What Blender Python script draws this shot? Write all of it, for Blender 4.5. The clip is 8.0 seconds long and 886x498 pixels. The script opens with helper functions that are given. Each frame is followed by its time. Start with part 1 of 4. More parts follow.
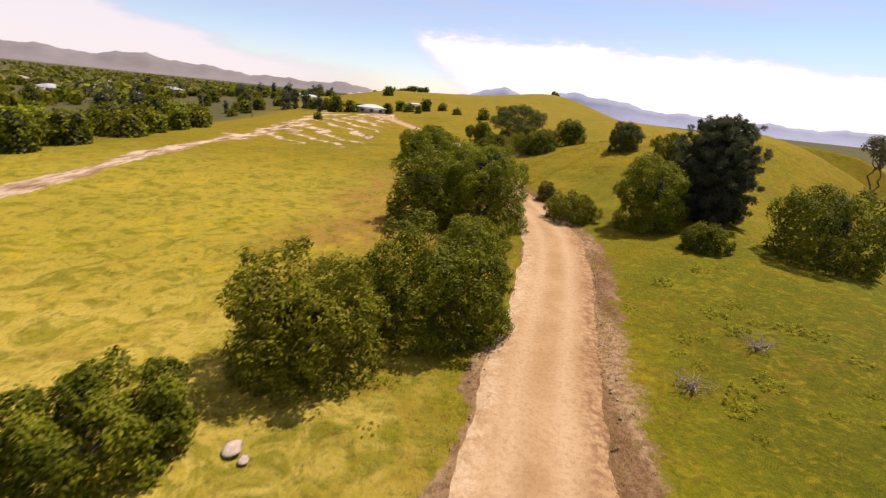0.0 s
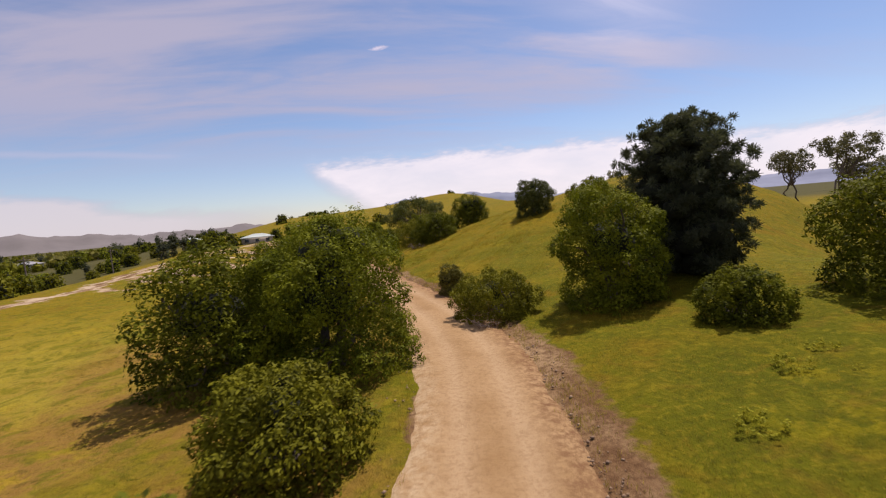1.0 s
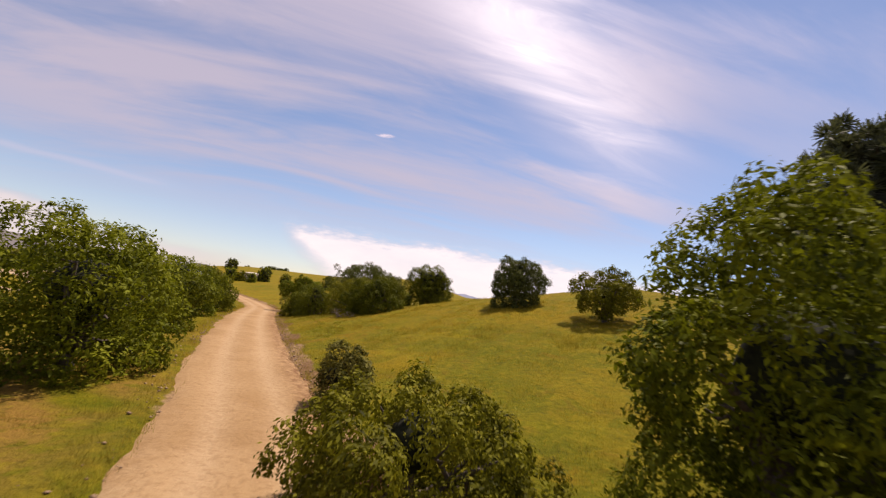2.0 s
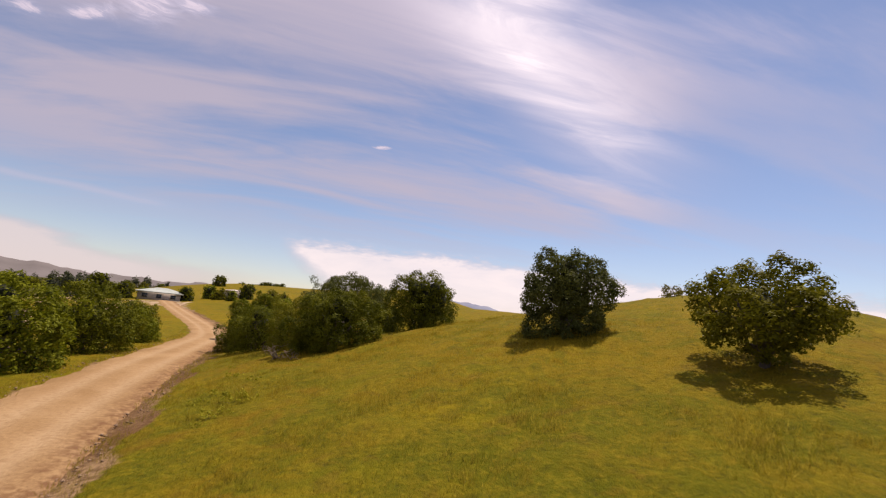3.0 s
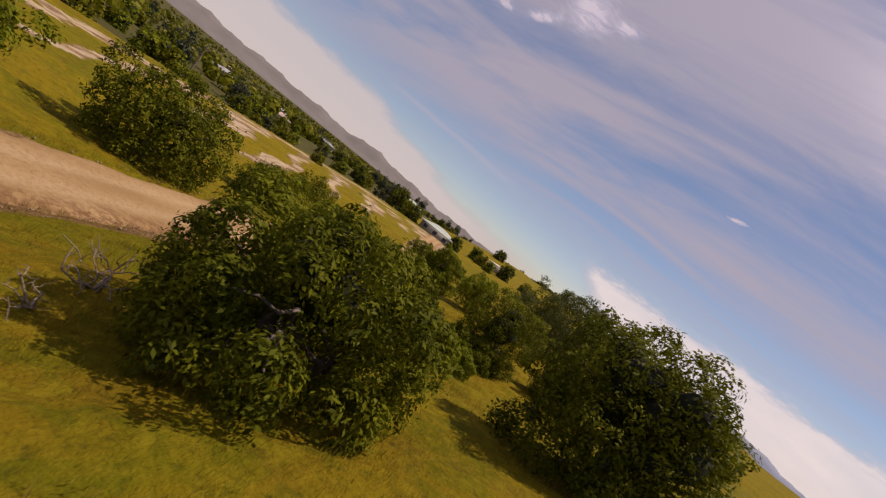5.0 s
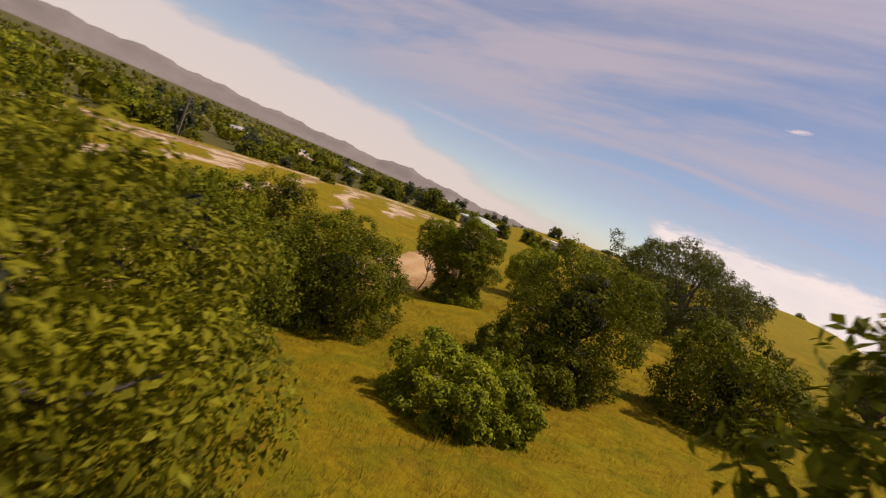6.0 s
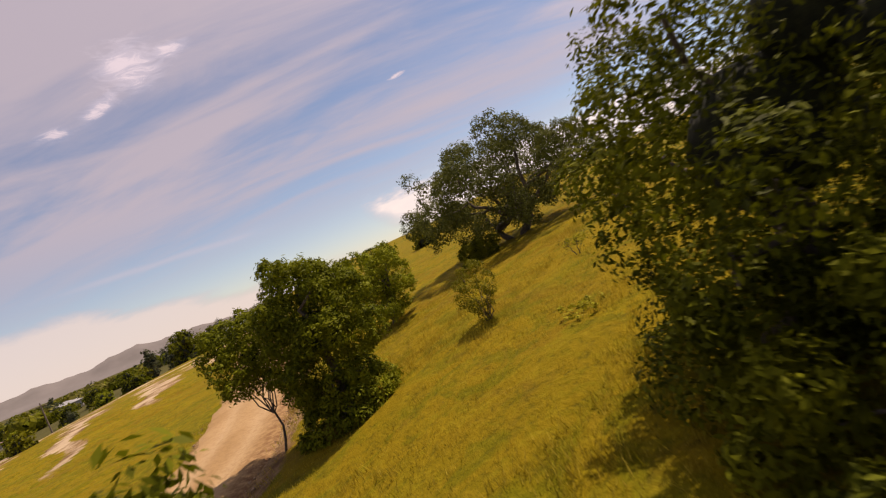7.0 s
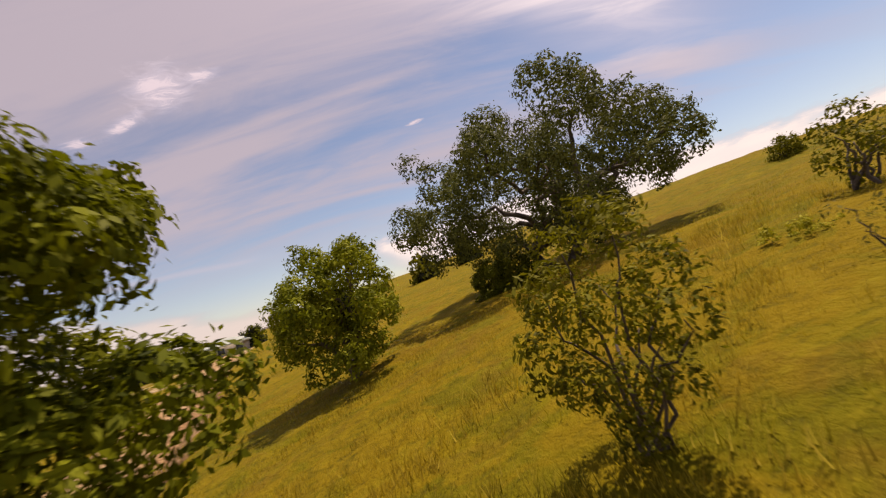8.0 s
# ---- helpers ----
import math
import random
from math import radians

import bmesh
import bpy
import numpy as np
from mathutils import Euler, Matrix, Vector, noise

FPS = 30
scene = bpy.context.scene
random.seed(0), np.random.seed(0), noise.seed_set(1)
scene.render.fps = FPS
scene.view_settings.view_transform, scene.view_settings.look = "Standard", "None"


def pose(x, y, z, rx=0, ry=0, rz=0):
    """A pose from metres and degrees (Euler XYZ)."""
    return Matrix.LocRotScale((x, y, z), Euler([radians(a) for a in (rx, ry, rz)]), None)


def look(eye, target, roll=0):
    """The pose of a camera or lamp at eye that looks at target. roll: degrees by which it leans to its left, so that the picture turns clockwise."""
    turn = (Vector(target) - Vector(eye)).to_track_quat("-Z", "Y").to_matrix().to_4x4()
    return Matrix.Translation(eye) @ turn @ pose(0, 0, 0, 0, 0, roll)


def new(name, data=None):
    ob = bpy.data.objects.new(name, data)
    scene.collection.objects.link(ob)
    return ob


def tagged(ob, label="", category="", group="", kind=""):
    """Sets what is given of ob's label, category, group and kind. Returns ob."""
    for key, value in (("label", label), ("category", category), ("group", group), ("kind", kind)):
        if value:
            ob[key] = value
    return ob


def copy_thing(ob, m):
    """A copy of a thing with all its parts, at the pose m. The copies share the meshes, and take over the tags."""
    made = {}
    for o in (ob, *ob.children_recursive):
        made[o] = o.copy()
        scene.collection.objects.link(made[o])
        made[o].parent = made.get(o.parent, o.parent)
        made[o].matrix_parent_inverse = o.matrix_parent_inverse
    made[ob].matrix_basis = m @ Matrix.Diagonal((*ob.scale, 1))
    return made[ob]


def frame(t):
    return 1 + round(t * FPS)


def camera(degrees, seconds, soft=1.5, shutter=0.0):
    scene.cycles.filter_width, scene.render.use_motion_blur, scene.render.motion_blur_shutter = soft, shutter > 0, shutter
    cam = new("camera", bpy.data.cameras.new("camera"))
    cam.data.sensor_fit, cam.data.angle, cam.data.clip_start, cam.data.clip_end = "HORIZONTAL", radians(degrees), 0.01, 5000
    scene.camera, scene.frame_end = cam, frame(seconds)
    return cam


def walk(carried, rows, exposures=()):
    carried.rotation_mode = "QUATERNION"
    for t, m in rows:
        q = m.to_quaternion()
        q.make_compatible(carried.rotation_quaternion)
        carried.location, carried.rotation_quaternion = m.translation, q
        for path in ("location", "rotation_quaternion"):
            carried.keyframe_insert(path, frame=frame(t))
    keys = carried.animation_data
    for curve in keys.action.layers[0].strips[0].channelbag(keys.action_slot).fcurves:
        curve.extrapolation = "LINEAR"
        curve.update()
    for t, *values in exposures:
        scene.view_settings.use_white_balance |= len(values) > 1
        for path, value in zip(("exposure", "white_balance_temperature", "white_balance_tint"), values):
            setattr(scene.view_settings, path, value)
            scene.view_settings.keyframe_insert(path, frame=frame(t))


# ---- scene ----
cam = camera(86.7, 8.0, soft=1.2, shutter=0.1)
# seconds, place, turn (Euler XYZ in degrees)
PATH = [
    (0, -0.00, 0.00, 12.00, 72.42, -5.71, 1.81),
    (0.5, 1.96, 7.24, 10.70, 78.46, 4.42, -8.68),
    (1, 3.98, 14.66, 9.11, 85.70, 5.15, -9.52),
    (1.5, 5.98, 21.64, 8.05, 88.78, 0.59, -14.79),
    (2, 7.91, 28.57, 7.41, 97.18, -8.32, -13.91),
    (2.2, 8.70, 31.14, 7.37, 98.77, -9.74, -12.37),
    (3.3, 12.16, 45.62, 8.82, 98.13, -5.31, -13.87),
    (3.5, 12.70, 47.90, 8.95, 98.42, -5.59, -13.76),
    (4, 13.75, 53.10, 9.31, 98.95, -2.70, -15.29),
    (4.2, 14.28, 54.81, 9.52, 98.87, -6.22, -8.99),
    (4.3, 14.56, 55.59, 9.61, 98.34, -12.53, -2.24),
    (4.4, 14.83, 56.35, 9.70, 96.97, -19.66, 4.01),
    (4.5, 15.07, 57.09, 9.79, 95.42, -24.95, 8.56),
    (4.7, 15.49, 58.56, 10.01, 90.56, -38.44, 16.84),
    (5.8, 14.62, 68.60, 9.49, 81.44, -29.16, 33.68),
    (6, 14.02, 70.31, 9.15, 83.58, -23.22, 28.63),
    (6.2, 13.09, 72.01, 8.74, 86.43, -12.26, 22.15),
    (6.5, 11.12, 74.63, 8.16, 88.10, 2.42, 12.33),
    (6.7, 9.94, 76.54, 7.96, 87.81, 13.84, 4.84),
    (7, 8.66, 79.51, 7.86, 88.41, 22.38, -1.51),
    (7.5, 8.04, 84.30, 7.24, 90.30, 20.21, -1.47),
    (8, 8.22, 88.94, 6.74, 94.04, 16.48, -1.44),
]

# the clip's camera darkens as it first lifts towards the sky and opens again at the end
EXPOSURES = [(0, 0.50, 6500, 24), (0.5, 0.15, 6350, 24), (1.0, 0.08, 6250, 24), (1.5, 0.07, 6350, 25), (2.0, 0.28, 6800, 25), (3.5, -0.02, 6800, 25), (4.7, -0.24, 6850, 25), (6.0, 0.03, 7200, 24), (8, 0.17, 7550, 25)]
walk(cam, [(t, pose(*p)) for t, *p in PATH], EXPOSURES)

# ---- sky and sun ----
SUN_AZ, SUN_EL = 48.0, 64.0  # degrees clockwise from +y, degrees above the horizon


class Nodes:
    """Short calls for building shader nodes."""

    def __init__(self, tree):
        self.tree = tree

    def add(self, kind):
        return self.tree.nodes.new(kind)

    def attribute(self, name):
        n = self.add("ShaderNodeAttribute")
        n.attribute_name = name
        return n.outputs["Fac"]

    def put(self, socket, v):
        if isinstance(v, bpy.types.NodeSocket):
            self.tree.links.new(v, socket)
        else:
            socket.default_value = v

    def math(self, op, a, b=0.0, c=0.0, clamp=False):
        n = self.add("ShaderNodeMath")
        n.operation, n.use_clamp = op, clamp
        for s, v in zip(n.inputs, (a, b, c)):
            self.put(s, v)
        return n.outputs[0]

    def vec(self, op, a, b=(0, 0, 0)):
        n = self.add("ShaderNodeVectorMath")
        n.operation = op
        self.put(n.inputs[0], a), self.put(n.inputs[1], b)
        return n.outputs["Value"] if op in ("DOT_PRODUCT", "LENGTH", "DISTANCE") else n.outputs[0]

    def noise(self, at, scale, detail=4.0, rough=0.55, warp=0.0):
        n = self.add("ShaderNodeTexNoise")
        self.put(n.inputs["Vector"], at)
        n.inputs["Scale"].default_value, n.inputs["Detail"].default_value = scale, detail
        n.inputs["Roughness"].default_value, n.inputs["Distortion"].default_value = rough, warp
        return n.outputs["Fac"]

    def step(self, v, lo, hi):
        n = self.add("ShaderNodeMapRange")
        n.interpolation_type = "SMOOTHSTEP"
        for i, s in enumerate((v, lo, hi, 0.0, 1.0)):
            self.put(n.inputs[i], s)
        return n.outputs[0]

    def mix(self, f, a, b, blend="MIX"):
        n = self.add("ShaderNodeMix")
        n.data_type, n.blend_type = "RGBA", blend
        self.put(n.inputs[0], f), self.put(n.inputs[6], a), self.put(n.inputs[7], b)
        return n.outputs[2]


def build_sky():
    world = bpy.data.worlds.new("sky")
    world.use_nodes = True
    scene.world = world
    tree = world.node_tree
    tree.nodes.clear()
    n = Nodes(tree)
    sky = n.add("ShaderNodeTexSky")
    sky.sky_type, sky.sun_disc = "NISHITA", False
    sky.sun_elevation, sky.sun_rotation = radians(SUN_EL), radians(SUN_AZ)
    sky.altitude, sky.air_density, sky.dust_density, sky.ozone_density = 100, 1.0, 0.3, 2.1
    way = n.add("ShaderNodeTexCoord").outputs["Generated"]
    split = n.add("ShaderNodeSeparateXYZ")
    n.put(split.inputs[0], way)
    x, y, z = split.outputs
    az = n.math("MULTIPLY", n.math("ARCTAN2", x, y), 57.2958)
    el = n.math("MULTIPLY", n.math("ARCSINE", z), 57.2958)
    # high thin cloud, drawn out along one direction on a flat layer
    h = n.math("ADD", n.math("MAXIMUM", z, 0.0), 0.16)
    flat = n.add("ShaderNodeCombineXYZ")
    n.put(flat.inputs[0], n.math("DIVIDE", x, h)), n.put(flat.inputs[1], n.math("DIVIDE", y, h))
    turn = n.add("ShaderNodeMapping")
    n.put(turn.inputs["Vector"], flat.outputs[0])
    turn.inputs["Rotation"].default_value = (0, 0, radians(-38))
    turn.inputs["Scale"].default_value = (0.42, 1.55, 1)
    turn.inputs["Location"].default_value = (1.7, 0.6, 0)
    soft = n.noise(turn.outputs[0], 1.15, 6, 0.52, 0.6)
    fine = n.noise(turn.outputs[0], 4.2, 6, 0.6, 0.8)
    veil = n.math("ADD", n.math("MULTIPLY", soft, 0.8), n.math("MULTIPLY", fine, 0.2))
    veil = n.math("ADD", veil, n.math("MULTIPLY", n.step(az, 25.0, -25.0), 0.05))
    veil = n.step(veil, 0.385, 0.62)
    veil = n.math("MULTIPLY", veil, n.step(el, 4.0, 16.0))
    veil = n.math("MULTIPLY", veil, n.math("SUBTRACT", 0.8, n.math("MULTIPLY", n.math("MULTIPLY", n.step(az, 32.0, 46.0), n.step(el, 34.0, 22.0)), 0.5)))
    # brighter drawn-out plume below the sun
    side = n.math("ADD", n.math("MULTIPLY", n.math("SUBTRACT", az, 10.0), 0.72), n.math("MULTIPLY", n.math("SUBTRACT", el, 44.0), 0.695))
    side = n.math("ADD", side, n.math("MULTIPLY", n.math("SUBTRACT", soft, 0.5), 12.0))
    plume = n.math("POWER", 2.718, n.math("MULTIPLY", n.math("MULTIPLY", side, side), -0.022))
    plume = n.math("MULTIPLY", plume, n.math("MULTIPLY", n.step(el, 9.0, 30.0), n.step(az, 52.0, 30.0)))
    plume = n.math("MULTIPLY", plume, n.math("ADD", 0.60, n.math("MULTIPLY", n.step(fine, 0.3, 0.7), 0.4)))
    # long low bank of white cloud over the far hills
    ang = n.add("ShaderNodeCombineXYZ")
    n.put(ang.inputs[0], n.math("MULTIPLY", az, 0.035)), n.put(ang.inputs[1], n.math("MULTIPLY", el, 0.11))
    puff = n.math("SUBTRACT", n.noise(ang.outputs[0], 3.2, 7, 0.6, 0.3), 0.5)
    rim = n.math("ADD", 7.6, n.math("MULTIPLY", puff, 3.6))
    rim = n.math("SUBTRACT", rim, n.math("MULTIPLY", n.step(az, 14.0, 55.0), 2.0))
    bank = n.math("SUBTRACT", 1.0, n.step(n.math("ADD", n.math("SUBTRACT", el, rim), n.math("MULTIPLY", n.math("SUBTRACT", n.noise(ang.outputs[0], 14.0, 5, 0.6), 0.5), 2.2)), -1.5, 0.45))
    foot = n.math("SUBTRACT", 6.6, n.math("MULTIPLY", n.math("ADD", az, 7.0), 0.75))
    bank = n.math("MULTIPLY", bank, n.step(n.math("ADD", n.math("SUBTRACT", el, foot), n.math("MULTIPLY", puff, 5.0)), -1.6, 2.2))
    bank = n.math("MULTIPLY", bank, n.math("MULTIPLY", n.step(az, -8.0, -4.0), n.math("ADD", 0.86, n.math("MULTIPLY", puff, 0.5))))
    # its hazier neighbour
    rim2 = n.math("ADD", n.math("MULTIPLY", n.step(az, -14.0, -46.0), 4.8), n.math("ADD", 2.4, n.math("MULTIPLY", puff, 4.0)))
    bank2 = n.math("SUBTRACT", 1.0, n.step(n.math("SUBTRACT", el, rim2), -1.2, 0.6))
    bank2 = n.math("MULTIPLY", n.math("MULTIPLY", bank2, n.step(az, -5.0, -22.0)), 0.86)
    # a few denser wisps: azimuth, elevation, half-width, half-height, slant
    wisps = None
    for a0, e0, wide, tall, slant in ((-24.0, 27.6, 3.6, 2.6, 0.1), (-32.6, 22.9, 1.8, 0.6, 0.1), (-28.0, 24.6, 2.6, 1.0, 0.5), (3.6, 19.3, 1.5, 0.28, 0.12), (-19.5, 28.6, 2.6, 0.8, 0.1), (-24.6, 28.1, 3.2, 1.6, 0.2)):
        u = n.math("DIVIDE", n.math("SUBTRACT", az, a0), wide)
        v = n.math("DIVIDE", n.math("SUBTRACT", n.math("SUBTRACT", el, e0), n.math("MULTIPLY", n.math("SUBTRACT", az, a0), slant)), tall)
        ring = n.math("POWER", 2.718, n.math("MULTIPLY", n.math("ADD", n.math("MULTIPLY", u, u), n.math("MULTIPLY", v, v)), -0.9))
        wisps = ring if wisps is None else n.math("MAXIMUM", wisps, ring)
    curl = n.noise(ang.outputs[0], 9.0, 6, 0.65, 1.6)
    wisps = n.step(n.math("ADD", wisps, n.math("MULTIPLY", n.math("SUBTRACT", curl, 0.5), 1.5)), 0.25, 1.15)
    wisps = n.math("MULTIPLY", wisps, n.step(el, 9.0, 12.0))
    v = n.math("DIVIDE", n.math("ADD", n.math("SUBTRACT", el, 8.6), n.math("MULTIPLY", n.math("SUBTRACT", soft, 0.5), 1.6)), 0.42)
    trail = n.math("MULTIPLY", n.math("POWER", 2.718, n.math("MULTIPLY", n.math("MULTIPLY", v, v), -1.0)), n.math("MULTIPLY", n.step(az, -15.0, -21.0), n.step(az, -44.0, -32.0)))
    wisps = n.math("MAXIMUM", wisps, n.math("MULTIPLY", trail, 0.38))
    cloud = n.math("MAXIMUM", n.math("MAXIMUM", n.math("MAXIMUM", veil, plume), bank2), n.math("MAXIMUM", bank, wisps))
    # glow of the thin cloud round the sun
    sunward = n.vec("DOT_PRODUCT", n.vec("NORMALIZE", way), tuple(Vector((math.sin(radians(SUN_AZ)) * math.cos(radians(SUN_EL)), math.cos(radians(SUN_AZ)) * math.cos(radians(SUN_EL)), math.sin(radians(SUN_EL))))))
    near = n.math("POWER", n.math("MAXIMUM", sunward, 0.0), 7.0)
    lum = n.math("ADD", 5.5, n.math("MULTIPLY", near, 5.0))
    lum = n.math("ADD", lum, n.math("MULTIPLY", plume, 5.0))
    lum = n.math("ADD", lum, n.math("MULTIPLY", bank, 3.6))
    lum = n.math("ADD", lum, n.math("MULTIPLY", wisps, 2.2))
    lum = n.math("ADD", lum, n.math("MULTIPLY", bank2, 1.4))
    white = n.vec("MULTIPLY", n.mix(n.math("MAXIMUM", n.math("MAXIMUM", bank, bank2), n.math("MULTIPLY", plume, 0.8)), (0.86, 0.815, 0.92, 1), (1.0, 0.95, 0.90, 1)), (1, 1, 1))
    tint = n.add("ShaderNodeVectorMath")
    tint.operation = "SCALE"
    n.put(tint.inputs[0], white), n.put(tint.inputs["Scale"], lum)
    out = n.mix(cloud, sky.outputs[0], tint.outputs[0])
    back = n.add("ShaderNodeBackground")
    n.put(back.inputs[0], out)
    back.inputs[1].default_value = 0.1
    n.put(n.add("ShaderNodeOutputWorld").inputs[0], back.outputs[0])


build_sky()
sun_lamp = new("sun", bpy.data.lights.new("sun", "SUN"))
sun_lamp.data.energy, sun_lamp.data.angle, sun_lamp.data.color = 4.9, radians(0.6), (1.0, 0.93, 0.80)
sun_lamp.matrix_world = look((300 * math.sin(radians(SUN_AZ)), 300 * math.cos(radians(SUN_AZ)), 300 * math.tan(radians(SUN_EL))), (0, 0, 0))
scene.view_settings.exposure = 0.0

# ---- materials ----
def material(name):
    m = bpy.data.materials.new(name)
    m.use_nodes = True
    n = Nodes(m.node_tree)
    return m, n, m.node_tree.nodes["Principled BSDF"]


def rgb(*c):
    return (*c, 1.0)


def where(n):
    return n.add("ShaderNodeNewGeometry").outputs["Position"]


def bumped(n, shader, height, strength, distance):
    b = n.add("ShaderNodeBump")
    b.inputs["Strength"].default_value, b.inputs["Distance"].default_value = strength, distance
    n.put(b.inputs["Height"], height)
    n.put(shader.inputs["Normal"], b.outputs[0])


def leaf_material(name, dark, light, tip, gloss=0.6):
    """Foliage: each leaf its own shade, patches of fresher growth, light shining through."""
    m, n, p = material(name)
    island = n.add("ShaderNodeNewGeometry").outputs["Random Per Island"]
    patch = n.step(n.noise(where(n), 0.9, 3), 0.38, 0.66)
    c = n.mix(island, rgb(*dark), rgb(*light))
    c = n.mix(n.math("MULTIPLY", patch, 0.55), c, rgb(*tip))
    n.put(p.inputs["Base Color"], c)
    p.inputs["Roughness"].default_value = gloss
    p.inputs["Specular IOR Level"].default_value = 0.05
    t = n.add("ShaderNodeBsdfTranslucent")
    n.put(t.inputs[0], n.mix(0.5, c, rgb(light[0] * 1.5, light[1] * 1.5, light[2] * 0.8)))
    mix = n.add("ShaderNodeMixShader")
    mix.inputs[0].default_value = 0.24
    n.put(mix.inputs[1], p.outputs[0]), n.put(mix.inputs[2], t.outputs[0])
    n.put(m.node_tree.nodes["Material Output"].inputs[0], mix.outputs[0])
    return m


def plain_material(name, a, b, scale, rough=0.8, relief=0.3, fine=8.0, metal=0.0):
    m, n, p = material(name)
    at = where(n)
    f = n.math("ADD", n.math("MULTIPLY", n.noise(at, scale, 4), 0.65), n.math("MULTIPLY", n.noise(at, scale * fine, 5), 0.35))
    n.put(p.inputs["Base Color"], n.mix(n.step(f, 0.32, 0.68), rgb(*a), rgb(*b)))
    p.inputs["Roughness"].default_value, p.inputs["Metallic"].default_value = rough, metal
    bumped(n, p, f, relief, 0.4 / scale / fine)
    return m


def sward(n, at):
    """Colour of the grass, fresh to straw, by place."""
    big, mid, fine = n.noise(at, 0.055, 4, 0.6, 0.4), n.noise(at, 0.45, 4, 0.6), n.noise(at, 5.0, 6, 0.7)
    tone = n.math("ADD", n.math("MULTIPLY", big, 0.6), n.math("ADD", n.math("MULTIPLY", mid, 0.3), n.math("MULTIPLY", fine, 0.25)))
    # fresher in the low ground at the near end, drier up the slope beyond
    south = n.add("ShaderNodeSeparateXYZ")
    n.put(south.inputs[0], at)
    dry = n.math("MULTIPLY", n.step(south.outputs[1], 15.0, 95.0), 0.13)
    tone = n.math("ADD", tone, n.math("SUBTRACT", dry, 0.045))
    c = n.mix(n.step(tone, 0.44, 0.72), rgb(0.100, 0.106, 0.004), rgb(0.222, 0.152, 0.006))
    c = n.mix(n.step(n.math("ADD", n.noise(at, 0.16, 3, 0.6, 1.0), n.math("MULTIPLY", dry, 0.4)), 0.57, 0.72), c, rgb(0.192, 0.122, 0.006))
    c = n.mix(n.math("MULTIPLY", n.step(n.noise(at, 0.3, 4, 0.65, 0.8), 0.52, 0.68), 0.6), c, rgb(0.165, 0.150, 0.005))
    # at the near end: lighter, yellower grass to the west, darker green to the east
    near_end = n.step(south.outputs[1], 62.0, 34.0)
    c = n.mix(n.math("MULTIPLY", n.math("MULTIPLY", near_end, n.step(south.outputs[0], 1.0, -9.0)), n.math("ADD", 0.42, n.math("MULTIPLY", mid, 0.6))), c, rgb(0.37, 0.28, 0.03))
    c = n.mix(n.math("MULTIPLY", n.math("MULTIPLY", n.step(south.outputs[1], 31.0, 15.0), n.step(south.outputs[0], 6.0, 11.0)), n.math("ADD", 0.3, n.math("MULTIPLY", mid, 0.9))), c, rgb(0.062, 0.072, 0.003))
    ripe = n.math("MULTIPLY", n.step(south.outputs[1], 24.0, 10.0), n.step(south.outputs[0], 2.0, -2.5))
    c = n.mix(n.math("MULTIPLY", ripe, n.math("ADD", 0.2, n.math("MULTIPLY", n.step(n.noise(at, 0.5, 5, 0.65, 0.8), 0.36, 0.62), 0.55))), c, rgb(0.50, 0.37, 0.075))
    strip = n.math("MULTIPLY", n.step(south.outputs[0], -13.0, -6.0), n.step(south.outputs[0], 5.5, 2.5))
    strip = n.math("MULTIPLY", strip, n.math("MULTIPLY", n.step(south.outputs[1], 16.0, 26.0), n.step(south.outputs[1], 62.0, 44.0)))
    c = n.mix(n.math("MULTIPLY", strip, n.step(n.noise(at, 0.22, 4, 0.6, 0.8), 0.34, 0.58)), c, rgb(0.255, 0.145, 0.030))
    # drier, browner hollows and greener tufts
    c = n.mix(n.math("MULTIPLY", n.step(n.noise(at, 0.75, 5, 0.62, 1.2), 0.48, 0.62), 0.68), c, rgb(0.118, 0.118, 0.004))
    c = n.mix(n.math("MULTIPLY", n.step(n.noise(at, 0.52, 5, 0.62, 1.4), 0.46, 0.34), 0.5), c, rgb(0.165, 0.104, 0.010))
    return c, mid, fine


